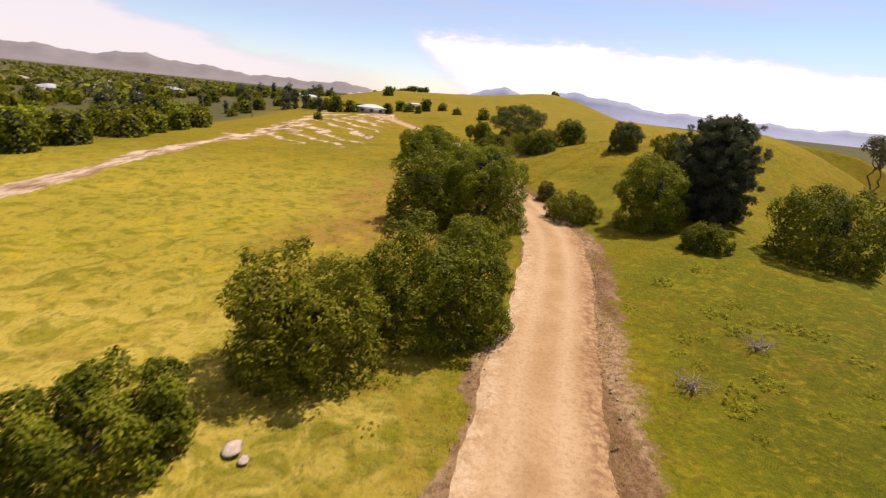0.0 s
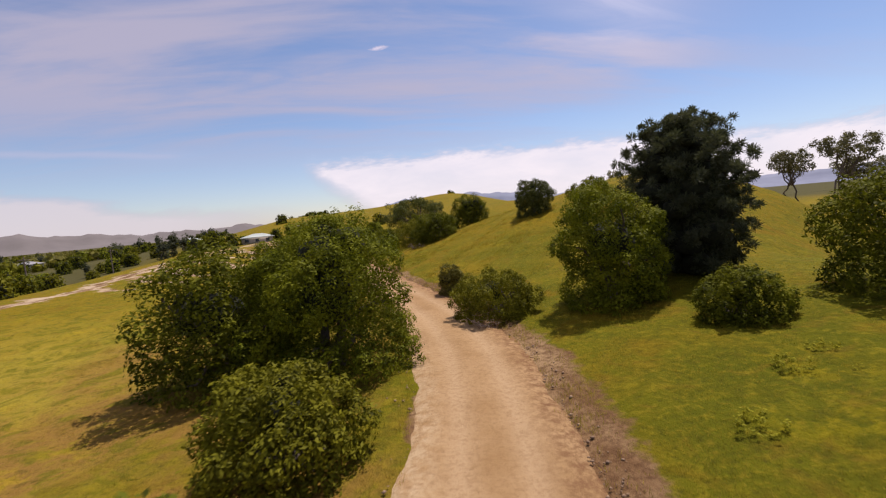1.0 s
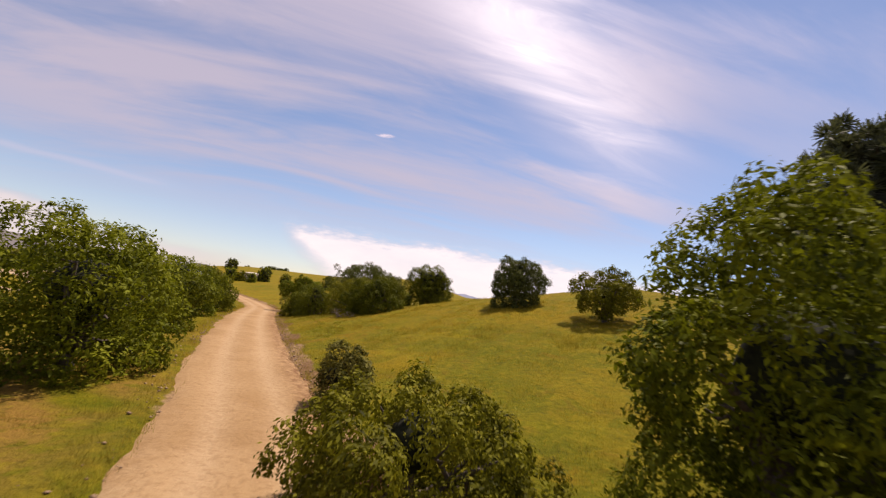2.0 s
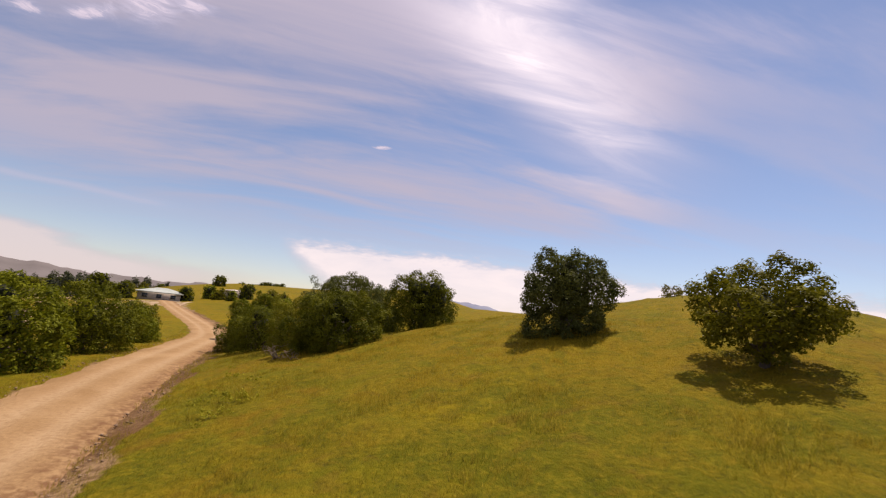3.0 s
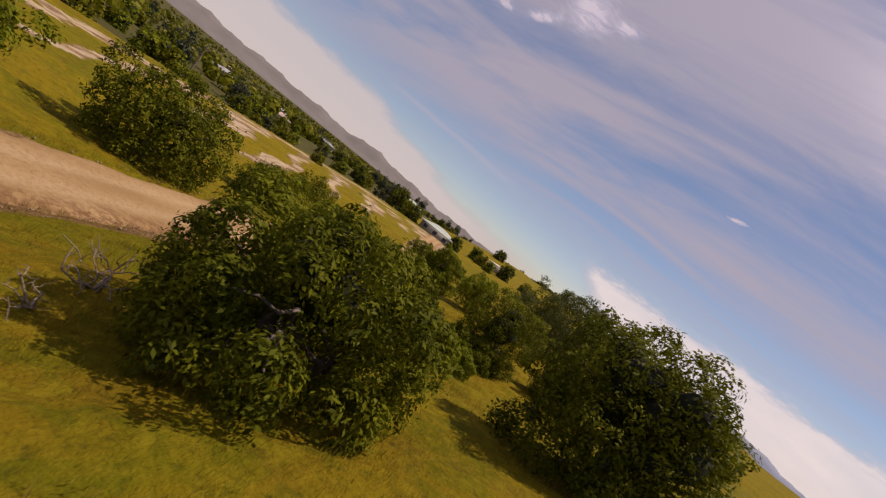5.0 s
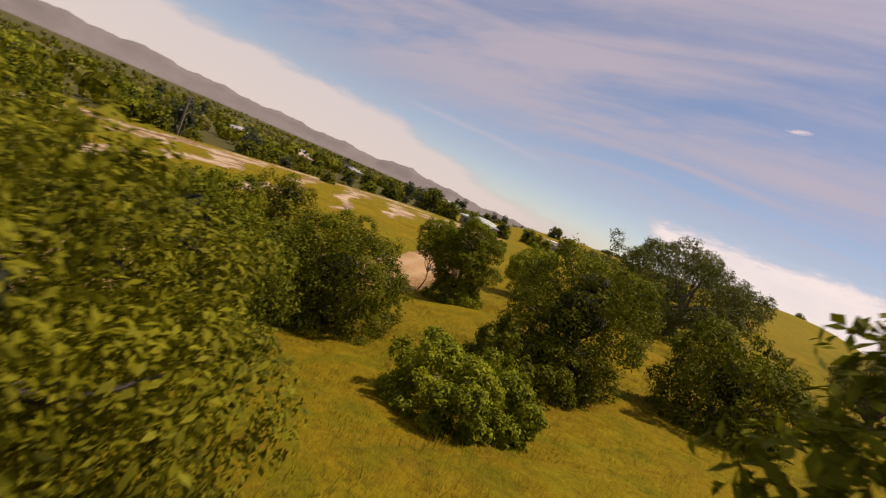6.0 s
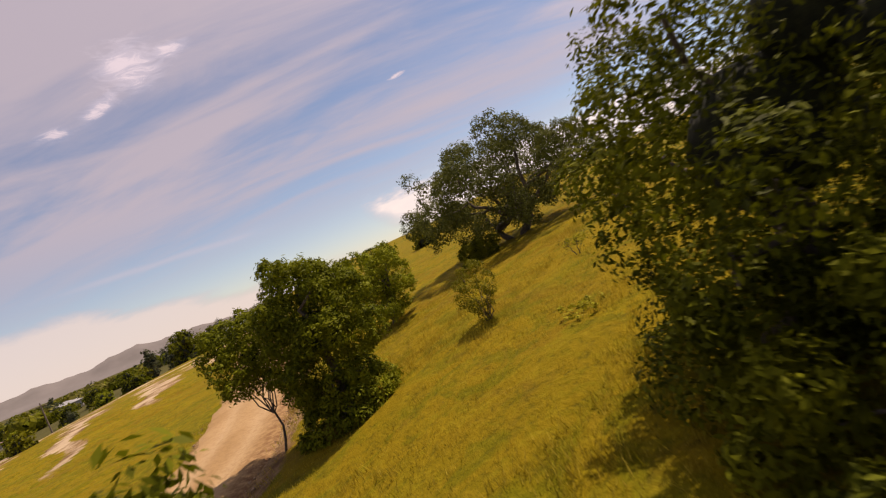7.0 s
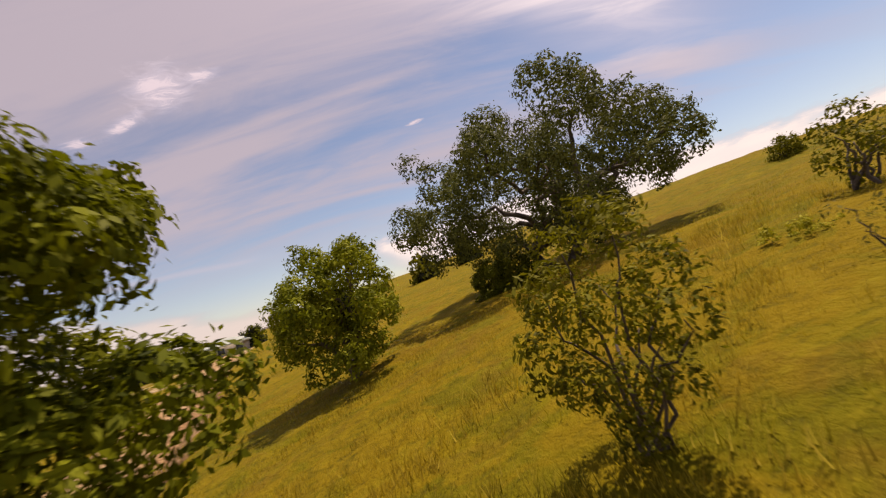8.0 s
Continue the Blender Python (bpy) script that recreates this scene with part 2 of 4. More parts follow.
def meadow_material():
    """Spring grass going to straw, with bare soil where the mesh says the sward is worn."""
    m, n, p = material("meadow")
    at = where(n)
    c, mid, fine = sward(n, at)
    c = n.mix(n.math("MULTIPLY", n.step(fine, 0.5, 0.72), 0.5), c, rgb(0.27, 0.20, 0.014))
    c = n.mix(n.math("MULTIPLY", n.step(fine, 0.47, 0.30), 0.6), c, rgb(0.06, 0.05, 0.006))
    clump = n.noise(at, 2.1, 5, 0.65, 0.8)
    c = n.mix(n.math("MULTIPLY", n.step(clump, 0.52, 0.68), 0.5), c, rgb(0.25, 0.20, 0.010))
    c = n.mix(n.math("MULTIPLY", n.step(clump, 0.46, 0.31), 0.5), c, rgb(0.075, 0.070, 0.005))
    wear, bloom = n.attribute("wear"), n.attribute("bloom")
    c = n.mix(n.math("MULTIPLY", bloom, n.step(n.noise(at, 1.3, 5, 0.7), 0.46, 0.6)), c, rgb(0.42, 0.31, 0.006))
    drawn = n.add("ShaderNodeMapping")
    n.put(drawn.inputs["Vector"], at)
    drawn.inputs["Rotation"].default_value, drawn.inputs["Scale"].default_value = (0, 0, 0.5), (0.9, 0.25, 1)
    soil = n.mix(n.step(n.noise(drawn.outputs[0], 0.5, 6, 0.65), 0.38, 0.66), rgb(0.18, 0.100, 0.044), rgb(0.37, 0.245, 0.122))
    soil = n.mix(n.math("MULTIPLY", n.step(n.noise(at, 5.5, 6, 0.72), 0.44, 0.60), 0.7), soil, rgb(0.115, 0.058, 0.026))
    # bleached, graded earth out in the meadow
    east = n.add("ShaderNodeSeparateXYZ")
    n.put(east.inputs[0], at)
    graded = n.math("MULTIPLY", n.step(east.outputs[0], -12.0, -20.0), n.step(n.noise(drawn.outputs[0], 0.8, 5, 0.6), 0.40, 0.58))
    soil = n.mix(n.math("MULTIPLY", graded, 0.8), soil, rgb(0.56, 0.43, 0.28))
    wood = n.mix(n.noise(at, 0.03, 5, 0.65), rgb(0.030, 0.034, 0.012), rgb(0.11, 0.10, 0.04))
    c = n.mix(n.attribute("valley"), c, wood)
    ragged = n.step(n.math("ADD", wear, n.math("SUBTRACT", n.math("MULTIPLY", n.noise(at, 1.1, 6, 0.7), 0.9), 0.45)), 0.42, 0.62)
    n.put(p.inputs["Base Color"], n.mix(1.0, n.mix(ragged, c, soil), rgb(0.86, 0.86, 0.86), "MULTIPLY"))
    p.inputs["Roughness"].default_value = 0.92
    p.inputs["Specular IOR Level"].default_value = 0.05
    bumped(n, p, n.math("ADD", fine, n.math("MULTIPLY", mid, 0.8)), 0.8, 0.14)
    return m


def blade_material():
    m, n, p = material("grass_blades")
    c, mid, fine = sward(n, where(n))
    island = n.add("ShaderNodeNewGeometry").outputs["Random Per Island"]
    c = n.mix(n.math("MULTIPLY", island, 0.7), c, rgb(0.40, 0.31, 0.05))
    c = n.mix(1.0, c, rgb(1.25, 1.25, 1.2), "MULTIPLY")
    n.put(p.inputs["Base Color"], c)
    p.inputs["Roughness"].default_value = 0.8
    p.inputs["Specular IOR Level"].default_value = 0.1
    t = n.add("ShaderNodeBsdfTranslucent")
    n.put(t.inputs[0], c)
    mix = n.add("ShaderNodeMixShader")
    mix.inputs[0].default_value = 0.62
    n.put(mix.inputs[1], p.outputs[0]), n.put(mix.inputs[2], t.outputs[0])
    n.put(m.node_tree.nodes["Material Output"].inputs[0], mix.outputs[0])
    return m


def dirt_material():
    m, n, p = material("trail_dirt")
    at = where(n)
    wide, grit = n.noise(at, 0.35, 4, 0.6, 0.5), n.noise(at, 7.0, 6, 0.7)
    rut = n.attribute("rut")
    c = n.mix(n.step(wide, 0.3, 0.7), rgb(0.315, 0.200, 0.092), rgb(0.405, 0.275, 0.142))
    c = n.mix(n.math("MULTIPLY", n.attribute("pale"), n.step(n.noise(at, 2.2, 5, 0.7), 0.35, 0.6)), c, rgb(0.50, 0.385, 0.235))
    c = n.mix(n.math("MULTIPLY", n.attribute("litter"), n.step(n.noise(at, 3.5, 6, 0.75), 0.38, 0.62)), c, rgb(0.165, 0.082, 0.040))
    c = n.mix(n.math("MULTIPLY", rut, 0.65), c, rgb(0.47, 0.345, 0.205))
    c = n.mix(n.math("MULTIPLY", n.step(grit, 0.42, 0.68), 0.48), c, rgb(0.24, 0.142, 0.066))
    n.put(p.inputs["Base Color"], n.mix(1.0, c, rgb(0.90, 0.86, 0.80), "MULTIPLY"))
    p.inputs["Roughness"].default_value = 0.95
    p.inputs["Specular IOR Level"].default_value = 0.1
    bumped(n, p, n.math("ADD", grit, wide), 0.8, 0.07)
    return m


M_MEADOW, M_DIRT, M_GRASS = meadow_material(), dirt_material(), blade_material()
M_OAK = leaf_material("oak_leaves", (0.014, 0.019, 0.002), (0.112, 0.124, 0.007), (0.20, 0.20, 0.009))
M_FRESH = leaf_material("fresh_leaves", (0.05, 0.066, 0.005), (0.21, 0.235, 0.012), (0.30, 0.30, 0.016))
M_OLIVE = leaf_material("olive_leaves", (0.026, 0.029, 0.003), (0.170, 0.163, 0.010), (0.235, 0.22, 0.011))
M_PINE = leaf_material("pine_needles", (0.026, 0.034, 0.018), (0.092, 0.102, 0.052), (0.115, 0.120, 0.068))
M_EUCALYPT = leaf_material("eucalyptus_leaves", (0.06, 0.06, 0.03), (0.16, 0.15, 0.075), (0.20, 0.18, 0.09))
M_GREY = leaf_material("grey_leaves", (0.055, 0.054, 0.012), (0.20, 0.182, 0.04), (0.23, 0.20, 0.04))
M_LEAFY = leaf_material("bright_oak_leaves", (0.022, 0.031, 0.003), (0.150, 0.170, 0.008), (0.24, 0.245, 0.010))
M_ASH = leaf_material("ashen_oak_leaves", (0.024, 0.030, 0.009), (0.108, 0.122, 0.030), (0.165, 0.170, 0.034))
# near-black on the crown fillers paints in the deep shade between leaves
M_CORE_SHADE = plain_material("crown_core_shade", (0.005, 0.006, 0.002), (0.026, 0.030, 0.007), 9.0, 1.0, 1.0)
M_BARK = plain_material("bark", (0.05, 0.038, 0.028), (0.16, 0.125, 0.095), 2.5, 0.95, 0.8)
M_TWIG = plain_material("dry_twigs", (0.16, 0.11, 0.075), (0.34, 0.26, 0.19), 4, 0.9, 0.4)
# both mountain colours have the haze of distance mixed in
M_RIDGE = plain_material("hazed_ridge", (0.130, 0.115, 0.105), (0.165, 0.145, 0.135), 0.0015, 1.0, 0.2)
M_PEAK = plain_material("hazed_peaks", (0.17, 0.19, 0.25), (0.22, 0.24, 0.30), 0.0015, 1.0, 0.2)
M_WALL = plain_material("house_walls", (0.36, 0.31, 0.26), (0.52, 0.47, 0.41), 0.3, 0.9, 0.1)
M_TILE = plain_material("clay_roof", (0.26, 0.18, 0.14), (0.42, 0.31, 0.25), 0.4, 0.9, 0.3)
M_SLATE = plain_material("grey_roof", (0.20, 0.20, 0.20), (0.34, 0.33, 0.32), 0.4, 0.9, 0.3)
M_PALE = plain_material("pale_metal_roof", (0.30, 0.34, 0.29), (0.42, 0.46, 0.40), 0.2, 0.5, 0.05)
M_PANE = plain_material("window_panes", (0.03, 0.04, 0.05), (0.07, 0.08, 0.10), 1.0, 0.15, 0.0)
M_FLOWER = plain_material("mustard_flowers", (0.55, 0.42, 0.02), (0.75, 0.62, 0.05), 2.0, 0.8, 0.0)
M_STONE = plain_material("pale_rubble", (0.26, 0.20, 0.13), (0.44, 0.35, 0.25), 3.0, 0.95, 0.4)
M_CLOD = plain_material("loose_clods", (0.19, 0.115, 0.062), (0.36, 0.25, 0.15), 5.0, 0.95, 0.4)
M_POLE = plain_material("weathered_wood", (0.12, 0.09, 0.07), (0.22, 0.17, 0.13), 2.0, 0.9, 0.3)
M_WEED = leaf_material("weed_leaves", (0.15, 0.155, 0.010), (0.31, 0.29, 0.020), (0.36, 0.32, 0.020))

# ---- land ----
# (y, x, z) of the trail's middle line
TRAIL = ((-60, -14, 3.0), (-20, -3.5, 3.3), (8, 2.6, 3.6), (14, 3.7, 3.7), (21, 5.6, 3.8), (28, 7.0, 4.0), (34, 7.45, 4.1), (40, 6.9, 4.2),
         (46, 5.6, 4.3), (58, 3.8, 4.4), (68, 2.5, 4.4), (80, 1.2, 4.1), (95, 0.0, 4.0), (105, -3.0, 4.2), (125, -11, 4.6), (160, -24, 5.0), (190, -34, 4.6))
_Y = np.linspace(-70, 200, 541)
_K = np.ones(17) / 17


def eased(v):
    return np.convolve(np.pad(v, 8, mode="edge"), _K, "valid")


_X = eased(np.interp(_Y, [p[0] for p in TRAIL], [p[1] for p in TRAIL]))
_Z = eased(np.interp(_Y, [p[0] for p in TRAIL], [p[2] for p in TRAIL]))


def trail_x(y):
    return np.interp(y, _Y, _X)


def sstep(a, b, v):
    t = np.clip((v - a) / (b - a), 0, 1)
    return t * t * (3 - 2 * t)


def ground(x, y):
    """Height of the land: a trail bench, a hill on one side, a falling meadow on the other."""
    x, y = np.asarray(x, float), np.asarray(y, float)
    zt = np.interp(y, _Y, _Z)
    d = x - trail_x(y)
    steep = 0.11 + 0.1726 * sstep(37.6, 63.6, y) - 0.1055 * sstep(69, 80, y) - 0.0617 * sstep(92, 112, y)
    bank = np.clip(np.abs(d) - 2.2, 0, None)
    top = 25.8
    up = top * (1 - np.exp(-steep * bank / top)) * (d > 0)
    brow = np.clip(d - np.interp(y, [40, 60, 85, 115], [10.4, 24.7, 42.2, 53.5]), 0, None)
    up = up - np.interp(y, [40, 60, 85, 115], [0.0123, 0.0132, 0.0192, 0.0021]) * np.minimum(brow, 50) ** 2 - 0.45 * np.clip(brow - 50, 0, 60)
    down = (-0.4 * (1 - np.exp(-bank / 6)) - 0.010 * bank) * (d < 0)
    down = down - 8 * sstep(-35, -100, x) * (d < 0)
    z = zt + np.maximum(up, -18) + down
    z = z + 0.22 * np.sin(x * 0.11 + 1.3) * np.sin(y * 0.09) * sstep(3, 12, np.abs(d))
    # long low hill that closes the view ahead, and open plain beyond
    z = z + 12.1 * sstep(150, 373, y) * (np.exp(-((x - 77) / 40) ** 2) + np.exp(-((x + 60) / 110) ** 2))
    away = np.hypot(x, y - 40)
    return z + (np.full_like(z, -7.0) - z) * sstep(700, 1100, away)


def mesh_of(name, verts, faces, mats=()):
    """A mesh from arrays; faces all have the same number of corners."""
    verts, faces = np.asarray(verts, np.float32), np.asarray(faces, np.int32)
    me = bpy.data.meshes.new(name)
    k = faces.shape[1]
    me.vertices.add(len(verts)), me.loops.add(faces.size), me.polygons.add(len(faces))
    me.vertices.foreach_set("co", verts.ravel())
    me.loops.foreach_set("vertex_index", faces.ravel())
    me.polygons.foreach_set("loop_start", np.arange(0, faces.size, k, dtype=np.int32))
    me.update(calc_edges=True)
    for m in mats:
        me.materials.append(m)
    return me


def smooth(me):
    me.polygons.foreach_set("use_smooth", np.ones(len(me.polygons), bool))
    return me


def thing(name, label, category, group="", at=(0, 0, 0), kind=""):
    ob = new(name)
    ob.empty_display_size = 0.2
    ob.location = at
    return tagged(ob, label, category, group, kind)


def part(name, me, parent, label="", at=(0, 0, 0)):
    ob = new(name, me)
    ob.parent = parent
    ob.location = at
    if label:
        ob["label"] = label
    return ob


def grid_faces(nu, nv):
    i = np.arange((nu - 1) * (nv - 1))
    a = (i // (nv - 1)) * nv + i % (nv - 1)
    return np.stack([a, a + nv, a + nv + 1, a + 1], 1)


def spread(lo, hi, step, far, grow=1.16):
    core = list(np.arange(lo, hi + step / 2, step))
    a, s = [hi], step
    while a[-1] < far:
        s *= grow
        a.append(a[-1] + s)
    b, s = [lo], step
    while b[-1] > -far:
        s *= grow
        b.append(b[-1] - s)
    return np.array(b[:0:-1] + core + a[1:])


def wander(x, y, scale, seed=0.0):
    """Cheap smooth noise between -1 and 1 from crossed waves."""
    a = np.sin(x * scale + seed) * np.cos(y * scale * 1.13 - seed * 1.7)
    b = np.sin(x * scale * 2.3 - y * scale * 1.9 + seed * 2.1)
    c = np.sin(x * scale * 4.1 + y * scale * 3.7 + seed * 0.6)
    return (a * 0.55 + b * 0.3 + c * 0.2)


# second, paler track along the meadow's far edge: (y, x)
EDGE_TRACK = ((-40, -24), (20, -29), (70, -33), (138, -41), (200, -50))


def edge_track_x(y):
    return np.interp(y, [p[0] for p in EDGE_TRACK], [p[1] for p in EDGE_TRACK])


def build_ground():
    xs, ys = spread(-24, 46, 0.5, 4300), spread(-14, 122, 0.5, 4300)
    X, Y = np.meshgrid(xs, ys, indexing="ij")
    Z = ground(X, Y)
    D = np.abs(X - trail_x(Y))
    on = sstep(2.6, 1.7, D)
    Z = Z - 0.10 * on
    near = sstep(1.5, 6, D) * sstep(160, 90, np.hypot(X - 8, Y - 50))
    Z = Z + near * (0.09 * wander(X, Y, 0.9, 2.0) + 0.05 * wander(X, Y, 2.3, 5.0))
    me = smooth(mesh_of("ground", np.stack([X, Y, Z], -1).reshape(-1, 3), grid_faces(len(xs), len(ys)), [M_MEADOW]))
    inside = (Y > -65) & (Y < 200)
    rough = D + 0.5 * wander(X, Y, 0.7, 1.0) + 0.9 * (X < trail_x(Y)) * sstep(4, 22, Y)
    wear = sstep(3.4, 2.0, rough) * inside
    wear = np.maximum(wear, 0.62 * sstep(4.4, 2.6, X - trail_x(Y)) * (X > trail_x(Y)) * sstep(45, 30, Y) * inside)
    wear = np.maximum(wear, 0.95 * sstep(1.8, 0.8, np.abs(X - edge_track_x(Y))) * inside)
    patch = sstep(16, 8, np.abs(X + 29 + 0.05 * (Y - 120))) * sstep(58, 84, Y) * sstep(185, 160, Y)
    bands = sstep(0.35, 0.85, np.sin(Y * 0.55 + X * 0.8 + 2 * wander(X, Y, 0.2, 3)))
    wear = np.maximum(wear, patch * (0.28 + 0.62 * bands))
    bloom = sstep(0.15, 0.8, wander(X, Y, 0.21, 4.0) + 0.5 * wander(X, Y, 0.6, 1.0)) * sstep(2, -8, X) * sstep(60, 5, Y) * 0.9
    bloom = np.maximum(bloom, 0.25 * sstep(0.3, 0.9, wander(X, Y, 0.35, 9.0)) * (D > 3))
    valley = np.maximum(sstep(-52, -75, X + 0.12 * (Y - 60)), sstep(500, 640, np.hypot(X, Y))) * 0.9
    for name, v in (("wear", wear), ("bloom", bloom), ("valley", valley)):
        me.attributes.new(name, "FLOAT", "POINT").data.foreach_set("value", np.ascontiguousarray(v.ravel(), dtype=np.float32))
    tagged(new("ground", me), "rolling spring meadow of green and straw-coloured grass", "ground", kind="structure")


def build_trail():
    ys = np.arange(-60, 190.01, 0.35)
    us = np.linspace(-1, 1, 19)
    U, Y = np.meshgrid(us, ys, indexing="ij")
    ragged = 2.05 + 0.22 * wander(Y, U * 3, 0.8, 2.0) + 0.10 * wander(Y, U * 2, 3.1, 4.0)
    D = U * ragged
    X = trail_x(Y) + D
    rut = np.exp(-((np.abs(D) - 0.75) / 0.32) ** 2)
    Z = ground(X, Y) + 0.035 - 0.13 * np.abs(U) ** 6 - 0.045 * rut + 0.012 * wander(X, Y, 1.1, 1.0)
    me = smooth(mesh_of("trail", np.stack([X, Y, Z], -1).reshape(-1, 3), grid_faces(len(us), len(ys)), [M_DIRT]))
    pale, litter = sstep(-0.45, -0.85, U) * sstep(45, 20, Y), sstep(0.45, 0.85, U)
    for name, v in (("rut", rut), ("pale", pale), ("litter", litter)):
        me.attributes.new(name, "FLOAT", "POINT").data.foreach_set("value", np.ascontiguousarray(v.ravel(), dtype=np.float32))
    tagged(new("road", me), "pale brown dirt trail with faint wheel ruts across the meadow", "dirt road", kind="structure")


build_ground()
build_trail()

# ---- trees and shrubs ----
def tube(points, radii, sides=7):
    """A tapered round limb along points: vertices and quads."""
    pts, radii = np.asarray(points, float), np.asarray(radii, float)
    way = np.gradient(pts, axis=0)
    way /= np.linalg.norm(way, axis=1)[:, None] + 1e-9
    side = np.cross(way, (0.31, 0.87, 0.21))
    side /= np.linalg.norm(side, axis=1)[:, None] + 1e-9
    other = np.cross(way, side)
    a = np.arange(sides) * 2 * np.pi / sides
    ring = np.cos(a)[None, :, None] * side[:, None] + np.sin(a)[None, :, None] * other[:, None]
    v = pts[:, None] + ring * radii[:, None, None]
    k = np.arange((len(pts) - 1) * sides)
    r, c = k // sides, k % sides
    f = np.stack([r * sides + c, r * sides + (c + 1) % sides, (r + 1) * sides + (c + 1) % sides, (r + 1) * sides + c], 1)
    return v.reshape(-1, 3), f


def joined(pieces):
    vs, fs, k = [], [], 0
    for v, f in pieces:
        vs.append(v), fs.append(f + k)
        k += len(v)
    return np.concatenate(vs), np.concatenate(fs)


def bent(rng, a, b, n, sway):
    a, b = np.asarray(a, float), np.asarray(b, float)
    t = np.linspace(0, 1, n)[:, None]
    kink = np.cumsum(rng.normal(0, 1, (n, 3)), 0)
    kink -= kink[0] + (kink[-1] - kink[0]) * t
    return a + (b - a) * t + kink * sway * np.linalg.norm(b - a) / n


def sphere_dirs(rng, n):
    d = rng.normal(0, 1, (n, 3))
    return d / np.linalg.norm(d, axis=1)[:, None]


_ICO = bmesh.new()
bmesh.ops.create_icosphere(_ICO, subdivisions=2, radius=1)
ICO_V = np.array([v.co[:] for v in _ICO.verts])
ICO_F = np.array([[v.index for v in f.verts] for f in _ICO.faces])
_ICO.free()


def crown_lobes(rng, form, h, r, low, n):
    """Centres and radii of the leaf masses that make up a crown from height low to h."""
    mid, half = (h + low) / 2, (h - low) / 2
    k = np.arange(n) + 0.5
    z = 1 - 2 * k / n
    a = np.pi * (1 + 5 ** 0.5) * k + rng.uniform(0, 6)
    out = np.sqrt(1 - z * z)
    if form in ("round", "mound", "column"):
        out = np.where(z < 0.1, np.maximum(out, 0.05) ** 0.4, out)
    d = np.stack([np.cos(a) * out, np.sin(a) * out, z], 1) + rng.normal(0, 0.13, (n, 3))
    size = rng.uniform(0.22, 0.44, n) * min(r, half * 1.15) * (18 / n) ** 0.18
    reach = rng.uniform(0.82, 1.08, n)
    c = np.stack([d[:, 0] * (r - size * 0.85) * reach, d[:, 1] * (r - size * 0.85) * reach, mid + d[:, 2] * (half - size * 0.8) * reach], 1)
    if form == "pine":
        u = np.clip((c[:, 2] - low) / (h - low), 0, 1)
        w = np.interp(u, [0, 0.25, 0.6, 0.85, 1.0], [0.85, 1.05, 1.05, 1.0, 0.85])
        c[:, :2] *= w[:, None]
        size *= 0.75 + 0.25 * w
    if form == "mound":
        c[:, 2] = low + (c[:, 2] - low) * 0.9
        c[:, :2] *= (1.08 - 0.25 * np.clip((c[:, 2] - low) / (h - low), 0, 1))[:, None]
    if form == "open":
        size *= 0.88
    if form == "column":
        c[:, :2] *= (1.12 - 0.18 * np.abs(d[:, 2:3]))
    c[:, 2] = np.maximum(c[:, 2], low + size * 0.55)
    c[:, 2] = np.minimum(c[:, 2], h - size * 0.8)
    if form in ("round", "mound", "column"):
        # a hem of leaf masses down to the grass
        k = 11
        a, hem = np.arange(k) * 6.283 / k + rng.uniform(0, 6), rng.uniform(0.24, 0.36, k) * min(r, h * 0.6)
        reach = (r - hem * 0.9) * rng.uniform(0.80, 1.02, k)
        c = np.concatenate([c, np.stack([np.cos(a) * reach, np.sin(a) * reach, hem * rng.uniform(0.45, 0.8, k)], 1)])
        size = np.append(size, hem)
    c = np.concatenate([c, [[0, 0, mid]]])
    size = np.append(size, min(r, half) * (0.62 if form != "open" else 0.45))
    return c, size


def sprays(rng, centres, sizes, mid):
    """Smaller leaf masses that break up the outside of each lobe."""
    cs, ss = [centres], [sizes]
    for c, s in zip(centres[:-1], sizes[:-1]):
        k = int(rng.integers(6, 11))
        d = sphere_dirs(rng, k) * 0.8 + (c - mid) / (np.linalg.norm(c - mid) + 1e-9) * 0.7 + (0, 0, 0.15)
        d /= np.linalg.norm(d, axis=1)[:, None]
        sub = s * rng.uniform(0.18, 0.46, k)
        cs.append(c + d * (s * rng.uniform(0.80, 1.12, k))[:, None]), ss.append(sub)
    return np.concatenate(cs), np.concatenate(ss)


